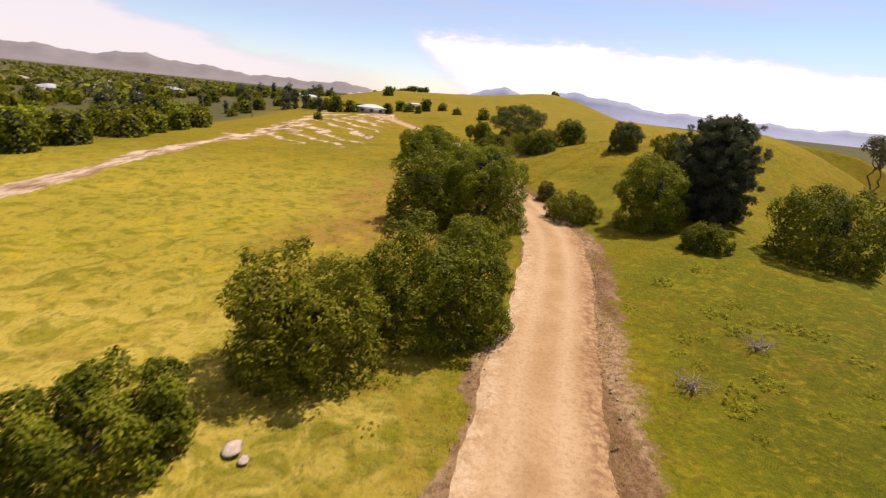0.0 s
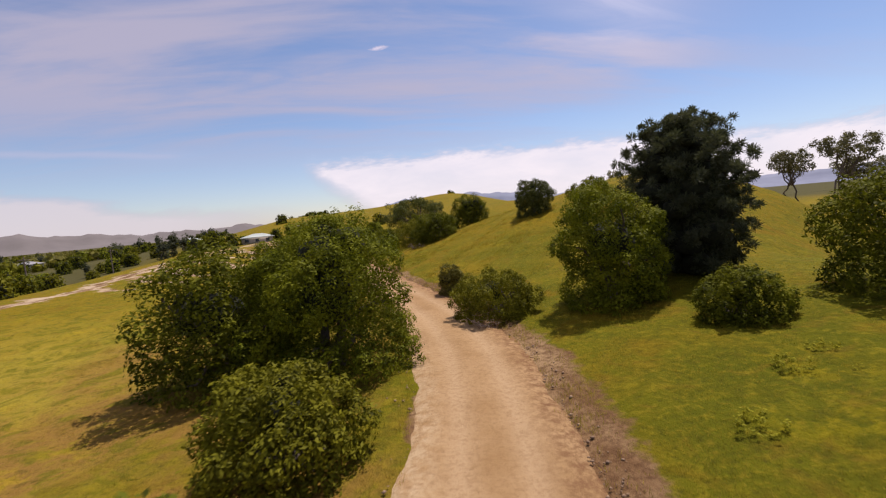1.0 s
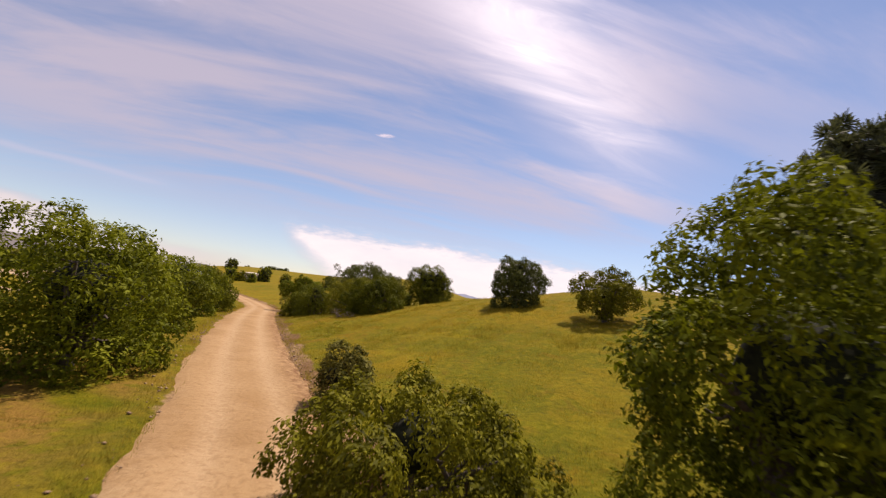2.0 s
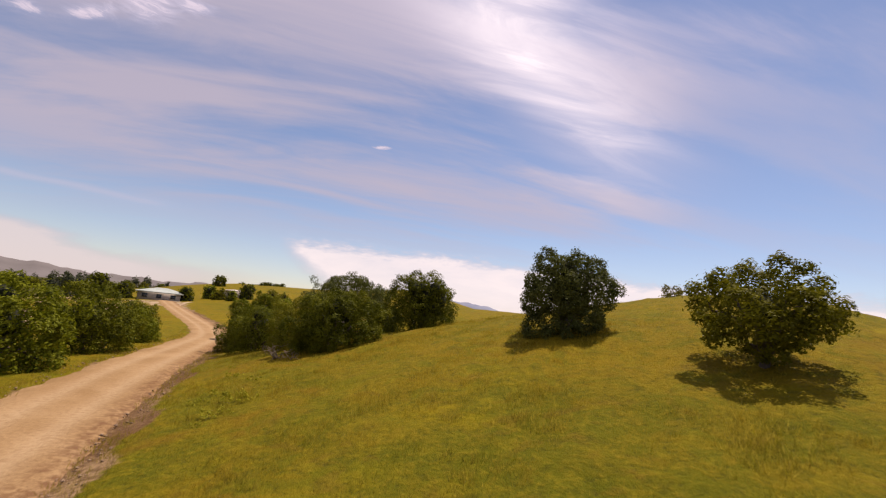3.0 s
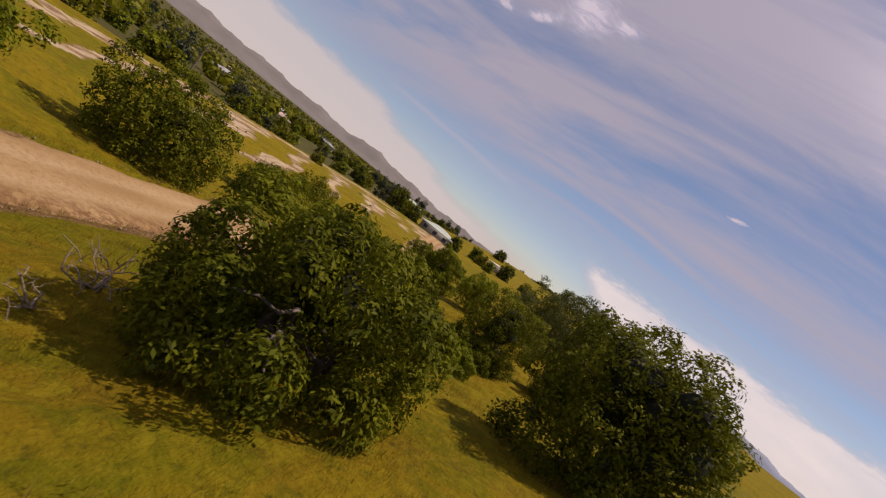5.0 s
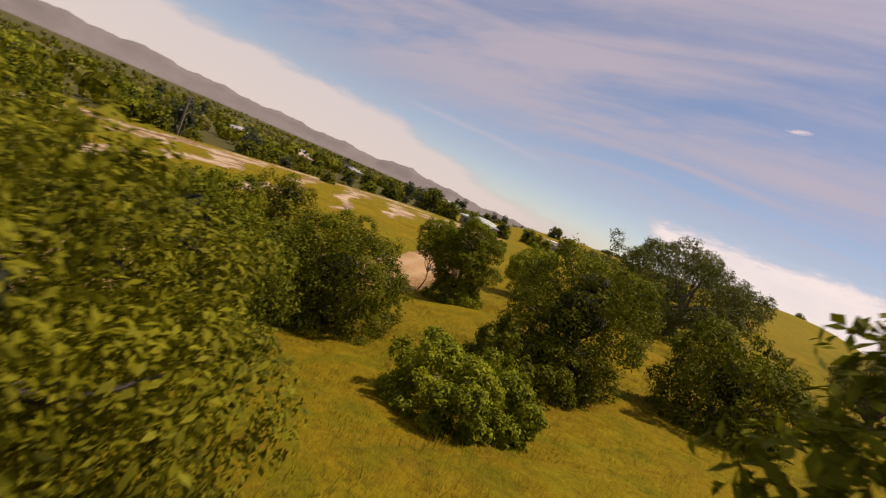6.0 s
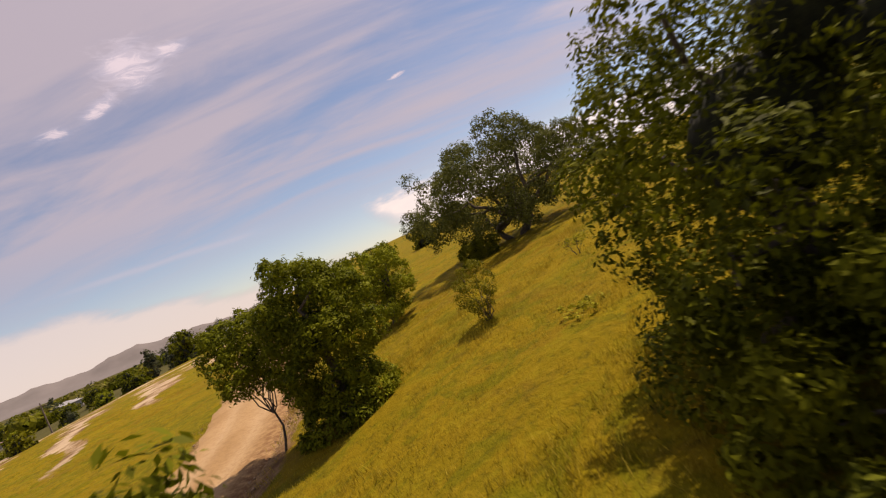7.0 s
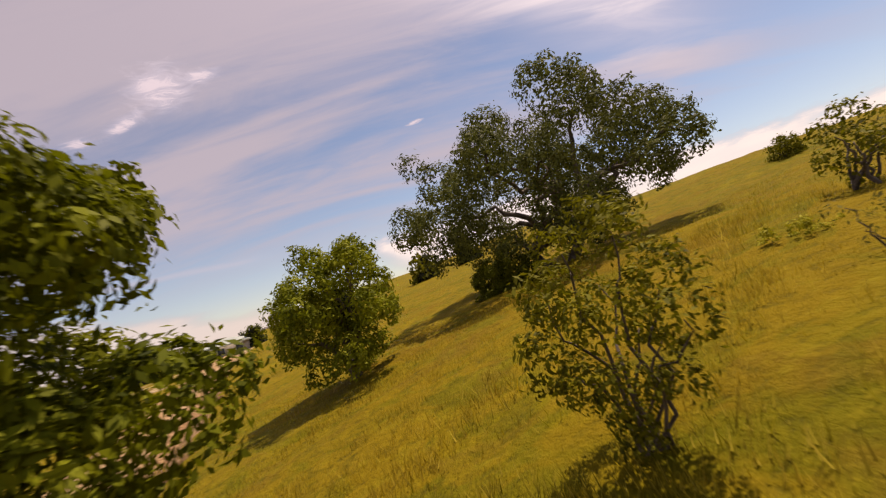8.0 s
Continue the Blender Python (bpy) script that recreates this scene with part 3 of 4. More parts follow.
def leaves_on(rng, centres, sizes, leaf, count, slim, fill, fall):
    """Folded leaf sprigs over the lobes; those buried deep inside others are left out."""
    area = sizes ** 2
    pick = rng.choice(len(sizes), int(count * 2.2), p=area / area.sum())
    d = sphere_dirs(rng, len(pick))
    d[:, 2] = np.where(d[:, 2] < -0.75, -d[:, 2], d[:, 2])
    rad = sizes[pick] * (1.04 - fill * rng.random(len(pick)) ** 1.6) + leaf * 1.1 * np.maximum(0, rng.normal(0, 1, len(pick)))
    p = centres[pick] + d * rad[:, None]
    deep = np.zeros(len(p), bool)
    for c, s in zip(centres, sizes):
        deep |= ((p - c) ** 2).sum(1) < (0.70 * s) ** 2
    hole = np.sin(p[:, 0] * 5.1 + p[:, 2] * 2.3) * np.sin(p[:, 1] * 4.7 - p[:, 0] * 1.9) * np.sin(p[:, 2] * 5.6 + p[:, 1] * 1.3)
    thin = hole < -0.22 - 0.4 * rng.random(len(p))
    keep = (~deep) & (~thin) & (p[:, 2] > fall(p[:, 0], p[:, 1]) + 0.08)
    p, d = p[keep][:count], d[keep][:count]
    n = len(p)
    normal = d * 1.0 + sphere_dirs(rng, n) * 0.62 + (0, 0, 0.3)
    normal /= np.linalg.norm(normal, axis=1)[:, None]
    t = np.cross(normal, sphere_dirs(rng, n))
    t /= np.linalg.norm(t, axis=1)[:, None] + 1e-9
    s = np.cross(normal, t)
    ln = leaf * rng.uniform(0.55, 1.4, n)[:, None]
    wd = ln * slim
    v = np.stack([p - t * ln, p + s * wd + normal * wd * 0.3, p + t * ln, p - s * wd + normal * wd * 0.3], 1).reshape(-1, 3)
    f = np.arange(n * 4).reshape(n, 4)
    return v, f


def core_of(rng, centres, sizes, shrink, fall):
    """Rough filler lumps, coloured near-black as shade, that close the inside of a crown."""
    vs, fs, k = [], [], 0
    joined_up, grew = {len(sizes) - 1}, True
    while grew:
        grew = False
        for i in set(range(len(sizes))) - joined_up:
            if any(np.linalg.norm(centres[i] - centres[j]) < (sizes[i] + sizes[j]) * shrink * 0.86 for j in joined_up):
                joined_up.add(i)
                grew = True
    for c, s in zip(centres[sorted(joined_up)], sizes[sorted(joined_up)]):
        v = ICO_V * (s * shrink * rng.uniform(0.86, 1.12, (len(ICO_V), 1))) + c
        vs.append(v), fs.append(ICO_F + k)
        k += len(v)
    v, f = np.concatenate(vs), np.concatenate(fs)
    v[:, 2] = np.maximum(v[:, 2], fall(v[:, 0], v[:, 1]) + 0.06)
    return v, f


def build_tree(name, label, category, x, y, h, r, seed, leafy, form="round", low=0.25, lobes=18, leaf=0.12, count=9000, slim=0.42,
               fill=0.36, shrink=0.65, trunk=0.0, stems=1, group="", sink=0.08, core=True, limbs=9):
    """One tree: a trunk (or several stems), limbs that reach into the leaf masses, and a crown."""
    rng = np.random.default_rng(seed)
    z = float(ground(x, y)) - sink
    tree = thing(name, label, category, group, (x, y, z))
    low = low * h if low < 1 else low
    c, s = crown_lobes(rng, form, h, r, max(low, 0.1), lobes)

    def fall(px, py):
        return ground(x + px, y + py) - (z + sink)

    c[:, 2] += fall(c[:, 0], c[:, 1]) * np.clip(1.15 - c[:, 2] / h * 1.15, 0, 1)
    girth = trunk or 0.045 * h
    fork = max(low * 0.9, 0.18 * h)
    foot = []
    for k in range(stems):
        a = 6.28 * k / stems + rng.uniform(0, 1)
        off = 0.0 if stems == 1 else girth * 1.6
        foot.append(np.array([math.cos(a) * off, math.sin(a) * off, -0.15]))
        head = foot[-1] * 2.5 + np.array([rng.normal(0, 0.05) * r, rng.normal(0, 0.05) * r, fork + 0.15])
        g = girth / (stems ** 0.5)
        v, f = tube(bent(rng, foot[-1], head, 6, 0.5), np.array([1.5, 1.12, 1.0, 0.92, 0.86, 0.8]) * g, 9)
        part("trunk" if stems == 1 else "stem", smooth(mesh_of("trunk", v, f, [M_BARK])), tree)
        foot[-1] = head
    goals = rng.permutation(len(c))[: max(2, min(limbs, len(c) // 2))]
    for k in goals:
        a = foot[int(rng.integers(len(foot)))]
        mid = a + (c[k] - a) * 0.5 + (0, 0, 0.08 * h)
        pts = np.concatenate([bent(rng, a - (0, 0, 0.1 * fork), mid, 5, 0.5), bent(rng, mid, c[k], 5, 0.6)[1:]])
        v, f = tube(pts, np.linspace(0.55, 0.14, len(pts)) * girth, 6)
        part("limb", smooth(mesh_of("limb", v, f, [M_BARK])), tree)
    lc, ls = sprays(rng, c, s, np.array([0, 0, h * 0.45]))
    v, f = leaves_on(rng, lc, ls, leaf, count, slim, fill, fall)
    me = mesh_of("crown", v, f, [leafy])
    crown = part("crown", me, tree)
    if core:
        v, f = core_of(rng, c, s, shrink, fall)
        part("inner_growth", smooth(mesh_of("inner_growth", v, f, [M_CORE_SHADE])), crown)
    return tree


def build_pine(x, y, h, r, seed):
    """A broad pine: a straight trunk, rising boughs all the way down, and tufts of needles along each bough."""
    rng = np.random.default_rng(seed)
    tree = thing("pine_tree", "tall dense dark grey-green pine above the oaks", "pine", at=(x, y, float(ground(x, y)) - 0.1))
    v, f = tube(bent(rng, (0, 0, -0.2), (0.1, 0, h * 0.93), 9, 0.12), np.linspace(0.26, 0.05, 9), 10)
    part("trunk", smooth(mesh_of("trunk", v, f, [M_BARK])), tree)
    tufts, sizes, mass, girth = [], [], [], []
    for k in range(110):
        u = (k + 0.5) / 110
        a = 2.4 * k + rng.uniform(-0.5, 0.5)
        reach = r * np.interp(u, [0, 0.12, 0.35, 0.6, 0.8, 0.93, 1.0], [0.80, 0.98, 1.0, 0.94, 0.80, 0.55, 0.2]) * rng.uniform(0.86, 1.04)
        start = np.array([0, 0, h * (0.02 + 0.88 * u)])
        tip = start + (math.cos(a) * reach, math.sin(a) * reach, h * (0.03 + 0.08 * u) + rng.uniform(-0.1, 0.15))
        bough = bent(rng, start, tip, 7, 0.35)
        if k % 3 == 0:
            v, f = tube(bough, np.linspace(0.07, 0.015, 7) * (1.2 - 0.6 * u), 5)
            part("bough", smooth(mesh_of("bough", v, f, [M_BARK])), tree)
        for q in (2, 3, 4, 4, 5, 5, 6, 6, 6):
            tufts.append(bough[q] + rng.normal(0, 0.08 + 0.035 * q, 3) * (1, 1, 0.7))
            sizes.append(rng.uniform(0.18, 0.34))
        mass.append(start + (tip - start) * rng.uniform(0.25, 0.62)), girth.append(0.25 * max(reach, 0.7))
    tufts, sizes = np.array(tufts), np.array(sizes)
    pick = rng.integers(0, len(tufts), 125000)
    d = sphere_dirs(rng, len(pick)) + (0, 0, 0.25)
    d /= np.linalg.norm(d, axis=1)[:, None]
    side = np.cross(d, sphere_dirs(rng, len(pick)))
    side /= np.linalg.norm(side, axis=1)[:, None] + 1e-9
    root = tufts[pick] + d * (sizes[pick] * rng.uniform(0.1, 0.75, len(pick)))[:, None]
    tip, wide = root + d * rng.uniform(0.09, 0.20, (len(pick), 1)), side * 0.017
    v = np.stack([root - wide, root + wide, tip + wide * 0.7, tip - wide * 0.7], 1).reshape(-1, 3)
    keep = np.repeat(root[:, 2] > 0.05, 4)
    v = v[keep]
    crown = part("crown", mesh_of("crown", v, np.arange(len(v)).reshape(-1, 4), [M_PINE]), tree)
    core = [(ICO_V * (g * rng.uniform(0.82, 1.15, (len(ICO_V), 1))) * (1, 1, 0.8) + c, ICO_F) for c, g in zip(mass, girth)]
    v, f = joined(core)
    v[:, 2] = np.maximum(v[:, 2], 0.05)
    part("inner_growth", smooth(mesh_of("inner_growth", v, f, [M_CORE_SHADE])), crown)
    return tree


OAKS = "oaks beside the trail"
# x, y, height, radius, leaves, form, lobes, leaf count, leaf half-length, label
NEAR = (
    (-7.6, 9.0, 2.1, 2.0, M_OAK, "mound", 26, 12000, 0.085, "low bright green bush standing in meadow grass"),
    (-4.1, 13.3, 3.8, 2.45, M_OLIVE, "round", 30, 20000, 0.085, "round olive-green oak bush alone in dry grass"),
    (-0.1, 17.0, 4.0, 2.9, M_OAK, "round", 34, 26000, 0.085, "dense dark green live oak beside the dirt trail"),
    (1.7, 25.3, 2.5, 1.8, M_OLIVE, "mound", 24, 12000, 0.08, "small olive-green oak bush at the trail's edge"),
    (-1.4, 32.4, 4.8, 2.8, M_OAK, "round", 28, 16000, 0.10, "spreading green oak at the edge of the meadow"),
    (2.5, 31.8, 5.5, 2.9, M_LEAFY, "round", 40, 42000, 0.07, "tall leafy oak leaning over the dirt trail"),
    (-0.6, 39.5, 3.8, 2.1, M_LEAFY, "round", 24, 10000, 0.10, "leafy green oak in a row by the trail"),
    (1.0, 44.6, 4.6, 2.6, M_LEAFY, "round", 28, 18000, 0.09, "leafy green oak in a row by the trail"),
    (0.0, 49.6, 3.0, 1.9, M_FRESH, "mound", 20, 8000, 0.09, "low fresh green oak bush by the trail"),
    (-0.3, 55.2, 3.2, 1.9, M_OAK, "round", 22, 9000, 0.10, "dark green oak bush in a row by the trail"),
    (-2.5, 66.5, 4.1, 2.7, M_LEAFY, "round", 26, 12000, 0.11, "rounded green oak in a row by the trail"),
    (-3.0, 75.2, 4.1, 2.6, M_OAK, "round", 28, 14000, 0.10, "round dark green oak on the verge of the trail"),
    (-3.8, 84.0, 2.8, 2.1, M_LEAFY, "mound", 20, 8000, 0.10, "low dark green oak bush on the trail's verge"),
    (-5.0, 89.0, 3.1, 1.9, M_OLIVE, "round", 18, 7000, 0.10, "small olive-green oak bush on the trail's verge"),
    (14.5, 33.8, 5.0, 2.4, M_LEAFY, "round", 34, 30000, 0.075, "dark green oak with foliage to the ground under a pine"),
    (16.1, 28.4, 1.9, 1.3, M_OAK, "mound", 16, 7000, 0.075, "small dark green shrub in front of a pine"),
    (22.9, 27.8, 4.5, 3.1, M_OAK, "round", 32, 18000, 0.10, "broad dark green live oak on bright grass"),
    (23.7, 53.3, 3.1, 2.0, M_OLIVE, "open", 22, 12000, 0.08, "young open oak on the grassy hillside"),
    (20.9, 60.2, 3.5, 1.75, M_ASH, "column", 34, 28000, 0.065, "tall dark green oak standing alone on the hillside"),
    (17.1, 72.2, 3.8, 2.2, M_OAK, "round", 34, 28000, 0.065, "dense dark green live oak on the hillside"),
    (11.9, 67.9, 3.3, 2.35, M_OAK, "mound", 34, 28000, 0.065, "wide dark green oak with dead wood at its foot"),
    (10.3, 71.3, 2.9, 2.2, M_OLIVE, "round", 40, 36000, 0.044, "twiggy olive-green oak behind a darker one"),
    (5.2, 79.6, 2.6, 1.8, M_OAK, "mound", 22, 14000, 0.06, "low dark green oak bush above the trail"),
    (6.4, 80.5, 3.0, 1.95, M_OAK, "round", 34, 29000, 0.05, "broad dark olive-green oak bush in golden grass"),
    (11.6, 78.2, 1.4, 1.5, M_FRESH, "mound", 24, 22000, 0.05, "low bright green bush in golden grass"),
    (12.05, 83.9, 3.9, 1.95, M_OAK, "round", 30, 24000, 0.055, "slender grey-green oak on the slope"),
    (16.2, 85.2, 2.7, 1.65, M_OAK, "round", 26, 18000, 0.06, "dark green live oak on the slope"),
    (5.1, 91.6, 4.5, 1.5, M_LEAFY, "round", 40, 38000, 0.06, "open-crowned oak above the bend of the trail"),
    (5.65, 101.5, 3.75, 1.75, M_FRESH, "open", 26, 16000, 0.07, "bright green young oak on the slope"),
    (-5.0, 63.2, 4.0, 2.4, M_LEAFY, "round", 22, 7000, 0.13, "rounded green oak out in the meadow"),
    # added bush: stands for low foliage and the black shade at the oak's foot
    (11.7, 82.3, 1.6, 1.7, M_OAK, "mound", 24, 16000, 0.055, "low dark bush added to fill the shade under an oak"),
    (7.0, 75.4, 3.2, 1.9, M_OAK, "mound", 26, 16000, 0.06, "low dark green oak bush behind a wider one"),
    (22.8, 96.6, 3.2, 1.9, M_GREY, "open", 24, 12000, 0.07, "airy grey-green oak near the brow of the hill"),
)


def build_near_trees():
    for i, (x, y, h, r, leafy, form, lobes, count, leaf, label) in enumerate(NEAR):
        bush = form == "mound"
        build_tree("bush" if bush else "oak_tree", label, "bush" if bush else "tree", x, y, h, r, 100 + i, leafy, form, 0.03 if form != "open" else 0.07,
                   lobes, leaf * 0.84, int(count * 1.35), stems=3 if bush else 1, group=OAKS)
    build_pine(19.5, 35.7, 7.6, 2.9, 7)
    build_tree("shrub", "low tangled olive shrub with dry twigs beside the trail", "shrub", 9.6, 36.0, 2.35, 2.0, 31, M_OLIVE, "mound", 0.04, 34, 0.05, 26000, stems=5)
    build_tree("shrub", "small leafy shrub at the edge of the trail", "shrub", 8.8, 42.6, 1.9, 0.8, 32, M_GREY, "mound", 0.04, 14, 0.06, 6000, stems=3)
    build_tree("valley_oak", "old spreading oak with crooked limbs and airy grey-green crown", "oak", 13.8, 108.3, 6.7, 5.7, 61, M_ASH, "open", 0.07, 92,
               0.08, 62000, trunk=0.30, stems=3, fill=0.55, core=False, limbs=16)
    for k, (x, y, h, r, low) in enumerate(((61.0, 70.0, 8.6, 2.5, 0.60), (60.5, 62.0, 11.8, 3.4, 0.70), (65.5, 64.0, 12.2, 3.3, 0.72))):
        build_tree("eucalyptus", "thin eucalyptus with a flat airy crown behind the hilltop", "tree", x, y, h, r, 70 + k, M_EUCALYPT, "open", low, 22, 0.16, 3600,
                   fill=0.6, trunk=0.16, stems=2, core=False, limbs=10, group="eucalyptus on the hilltop")
    build_tree("oak_tree", "slender oak leaning out beside the bend of the trail", "tree", 2.9, 92.3, 4.0, 1.2, 62, M_LEAFY, "open", 0.42, 26, 0.05, 15000,
               trunk=0.035, fill=0.55, shrink=0.5, group=OAKS)
    build_tree("bush", "ragged dark bush in the shade of an old oak", "bush", 11.0, 107.2, 1.5, 1.3, 63, M_OAK, "mound", 0.04, 22, 0.06, 9000, stems=3, fill=0.6)
    # young things on the open slope
    build_tree("sapling", "thin sapling with sparse yellow-green leaves on the slope", "sapling", 9.25, 92.0, 1.75, 0.62, 81, M_OLIVE, "open", 0.1, 26, 0.027, 5200,
               shrink=0.3, fill=0.9, trunk=0.03, core=False)
    build_tree("sapling", "almost bare grey sapling on the slope", "sapling", 12.55, 93.2, 0.8, 0.55, 82, M_GREY, "open", 0.2, 8, 0.03, 160, fill=0.9, trunk=0.025, core=False)
    build_tree("bush", "small ragged green bush on the slope", "bush", 15.6, 96.4, 1.5, 0.7, 83, M_OLIVE, "open", 0.05, 14, 0.05, 1300, stems=3, fill=0.9, core=False)
    build_tree("bush", "small rounded bush near the brow of the hill", "bush", 28.3, 113.0, 1.2, 1.0, 84, M_OLIVE, "mound", 0.05, 12, 0.08, 2000, stems=3)
    build_tree("bush", "small rounded bush on the brow of the hill", "bush", 38.4, 75.0, 2.2, 1.1, 85, M_GREY, "open", 0.1, 12, 0.10, 1800, stems=2, fill=0.6, shrink=0.5)


build_near_trees()

# ---- the valley: groves, houses, far hills ----
def far_tree(name, label, h, r, seed, leafy, form, low):
    return build_tree(name, label, "tree", 0, -400 - seed, h, r, seed, leafy, form, low, 14, 0.48, 760, 0.6, shrink=0.84, limbs=3, group="trees of the valley")


FAR_KINDS = (
    far_tree("valley_tree", "broad dark green tree among houses in the valley", 7.5, 3.8, 201, M_OAK, "round", 0.08),
    far_tree("valley_tree", "spreading olive-green tree in the valley", 6.0, 3.6, 202, M_OLIVE, "round", 0.06),
    far_tree("valley_tree", "fresh green leafy tree in the valley", 6.5, 3.2, 203, M_FRESH, "round", 0.08),
    far_tree("evergreen", "narrow dark conical evergreen in the valley", 10.0, 2.0, 204, M_PINE, "pine", 0.05),
    far_tree("valley_tree", "tall dark grey-green tree in the valley", 11.0, 3.6, 205, M_PINE, "round", 0.15),
)


def plant_far(kind, x, y, size, turn):
    z = float(ground(x, y)) - 0.1
    m = pose(x, y, z, 0, 0, turn) @ Matrix.Diagonal((size, size, size * (0.85 + 0.3 * ((turn * 7.3) % 1)), 1))
    t = copy_thing(FAR_KINDS[kind], m)
    t.matrix_basis = m
    return t


def plant_valley():
    rng = np.random.default_rng(17)
    # grove along the meadow's edge track
    for k in range(52):
        y = rng.uniform(28, 128)
        x = np.interp(y, [20, 70, 138], [-36, -41, -60]) - abs(rng.normal(0, 1)) * 13 - 2
        plant_far(int(rng.choice([0, 1, 1, 2, 2])), x, y, rng.uniform(0.4, 0.75), rng.uniform(0, 360))
    # behind the edge of the field, among the houses
    for k in range(230):
        y = rng.uniform(60, 520)
        x = -62 - 0.12 * y - abs(rng.normal(0, 1)) * 95
        plant_far(int(rng.choice([0, 1, 1, 2, 2, 3, 4])), x, y, rng.uniform(0.5, 0.95), rng.uniform(0, 360))
    # screen of trees near the pale-roofed building
    for x, y, kind, s in ((-47, 166, 3, 0.55), (-42.5, 170, 0, 0.72), (-38, 172, 0, 0.6), (-25, 176, 0, 0.5), (-18, 182, 1, 0.55), (-12, 186, 0, 0.55), (-6, 190, 1, 0.5), (-53, 196, 1, 0.7),
                          (-60, 205, 2, 0.8), (-66, 214, 4, 0.7), (-74, 222, 3, 0.8), (-80, 228, 4, 0.9), (-40, 280, 0, 0.8), (0, 165, 1, 0.45),
                          (-36, 126, 1, 0.32), (-28.5, 181, 0, 0.36), (-36.5, 181, 2, 0.42), (-22, 186, 2, 0.5), (-46, 186, 2, 0.6), (-14, 176, 2, 0.4), (8, 146, 1, 0.5), (14, 150, 0, 0.5)):
        plant_far(kind, x, y, s, x * 37 % 360)
    # dark row on the crest of the far hill
    for k in range(9):
        plant_far(0, -62 + k * 3.6 + rng.uniform(-1, 1), 497 + rng.uniform(-4, 4), rng.uniform(0.7, 1.0), k * 47)
    plant_far(0, -82, 480, 0.9, 10), plant_far(1, -76, 470, 0.6, 80), plant_far(0, -70, 452, 0.6, 10), plant_far(1, -58, 440, 0.7, 66)
    for k in range(26):
        plant_far(int(rng.choice([0, 1])), rng.uniform(60, 330), rng.uniform(260, 620), rng.uniform(0.5, 0.9), rng.uniform(0, 360))


def box(x0, y0, z0, x1, y1, z1):
    v = np.array([[x, y, z] for z in (z0, z1) for y in (y0, y1) for x in (x0, x1)], float)
    f = np.array([[0, 2, 3, 1], [4, 5, 7, 6], [0, 1, 5, 4], [2, 6, 7, 3], [0, 4, 6, 2], [1, 3, 7, 5]])
    return v, f


def build_house(x, y, w, d, h, turn, roof, label, rise=0.42):
    """A plain house: walls with window openings filled by framed panes, a hipped roof with eaves."""
    z = float(ground(x, y)) - 0.3
    house = thing("house", label, "house", "houses of the valley", (x, y, z))
    house.rotation_euler = (0, 0, radians(turn))
    part("wall", mesh_of("wall", *box(-w / 2, -d / 2, 0, w / 2, d / 2, h), [M_WALL]), house)
    e, top = 0.6, h + min(w, d) * rise * 0.5
    run = max(w - d, 0.5) / 2
    v = np.array([[-w / 2 - e, -d / 2 - e, h - 0.1], [w / 2 + e, -d / 2 - e, h - 0.1], [w / 2 + e, d / 2 + e, h - 0.1], [-w / 2 - e, d / 2 + e, h - 0.1],
                  [-w / 2 - e, -d / 2 - e, h + 0.12], [w / 2 + e, -d / 2 - e, h + 0.12], [w / 2 + e, d / 2 + e, h + 0.12], [-w / 2 - e, d / 2 + e, h + 0.12],
                  [-run, 0, top], [run, 0, top]])
    f = [(3, 2, 1, 0), (0, 1, 5, 4), (1, 2, 6, 5), (2, 3, 7, 6), (3, 0, 4, 7), (4, 5, 9, 8), (6, 7, 8, 9), (5, 6, 9), (7, 4, 8)]
    me = bpy.data.meshes.new("roof")
    me.from_pydata(v.tolist(), [], f)
    me.materials.append(roof)
    part("roof", me, house)
    n = max(2, int(w / 3))
    for k in range(n):
        cx = -w / 2 + (k + 0.5) * w / n
        for s in (-1, 1):
            win = part("window", mesh_of("window", *box(-0.65, -0.06, -0.55, 0.65, 0.06, 0.55), [M_PALE]), house, at=(cx, s * (d / 2 + 0.03), h * 0.55))
            part("pane", mesh_of("pane", *box(-0.55, -0.02, -0.45, 0.55, 0.02, 0.45), [M_PANE]), win, at=(0, s * 0.06, 0))
    return house


def build_houses():
    rng = np.random.default_rng(5)
    build_house(-31, 177, 9.5, 7, 2.0, 8, M_PALE, "long low house with a pale metal roof behind trees", 0.35)
    build_house(-17, 196, 6, 5, 2.2, 20, M_WALL, "small pale outbuilding beside a dirt road", 0.2)
    build_house(-70, 232, 7, 6, 4.6, 15, M_PALE, "tall white house among dark evergreens", 0.4)
    for k in range(26):
        y = rng.uniform(230, 560)
        x = -130 - 0.12 * y - rng.uniform(0, 190)
        build_house(x, y, rng.uniform(9, 15), rng.uniform(7, 9), rng.uniform(2.8, 4.5), rng.uniform(0, 180), M_SLATE if rng.random() < 0.6 else M_TILE,
                    "low house with a dull roof among valley trees")
    for k in range(16):
        x = -190 + (k % 8) * 15 + rng.uniform(-4, 4)
        y = 500 + (k // 8) * 70 + rng.uniform(-20, 20)
        build_house(x, y, rng.uniform(7, 9), rng.uniform(6, 7), rng.uniform(3.2, 5), rng.uniform(-20, 20), M_TILE, "tan house with a clay roof on the far hill")


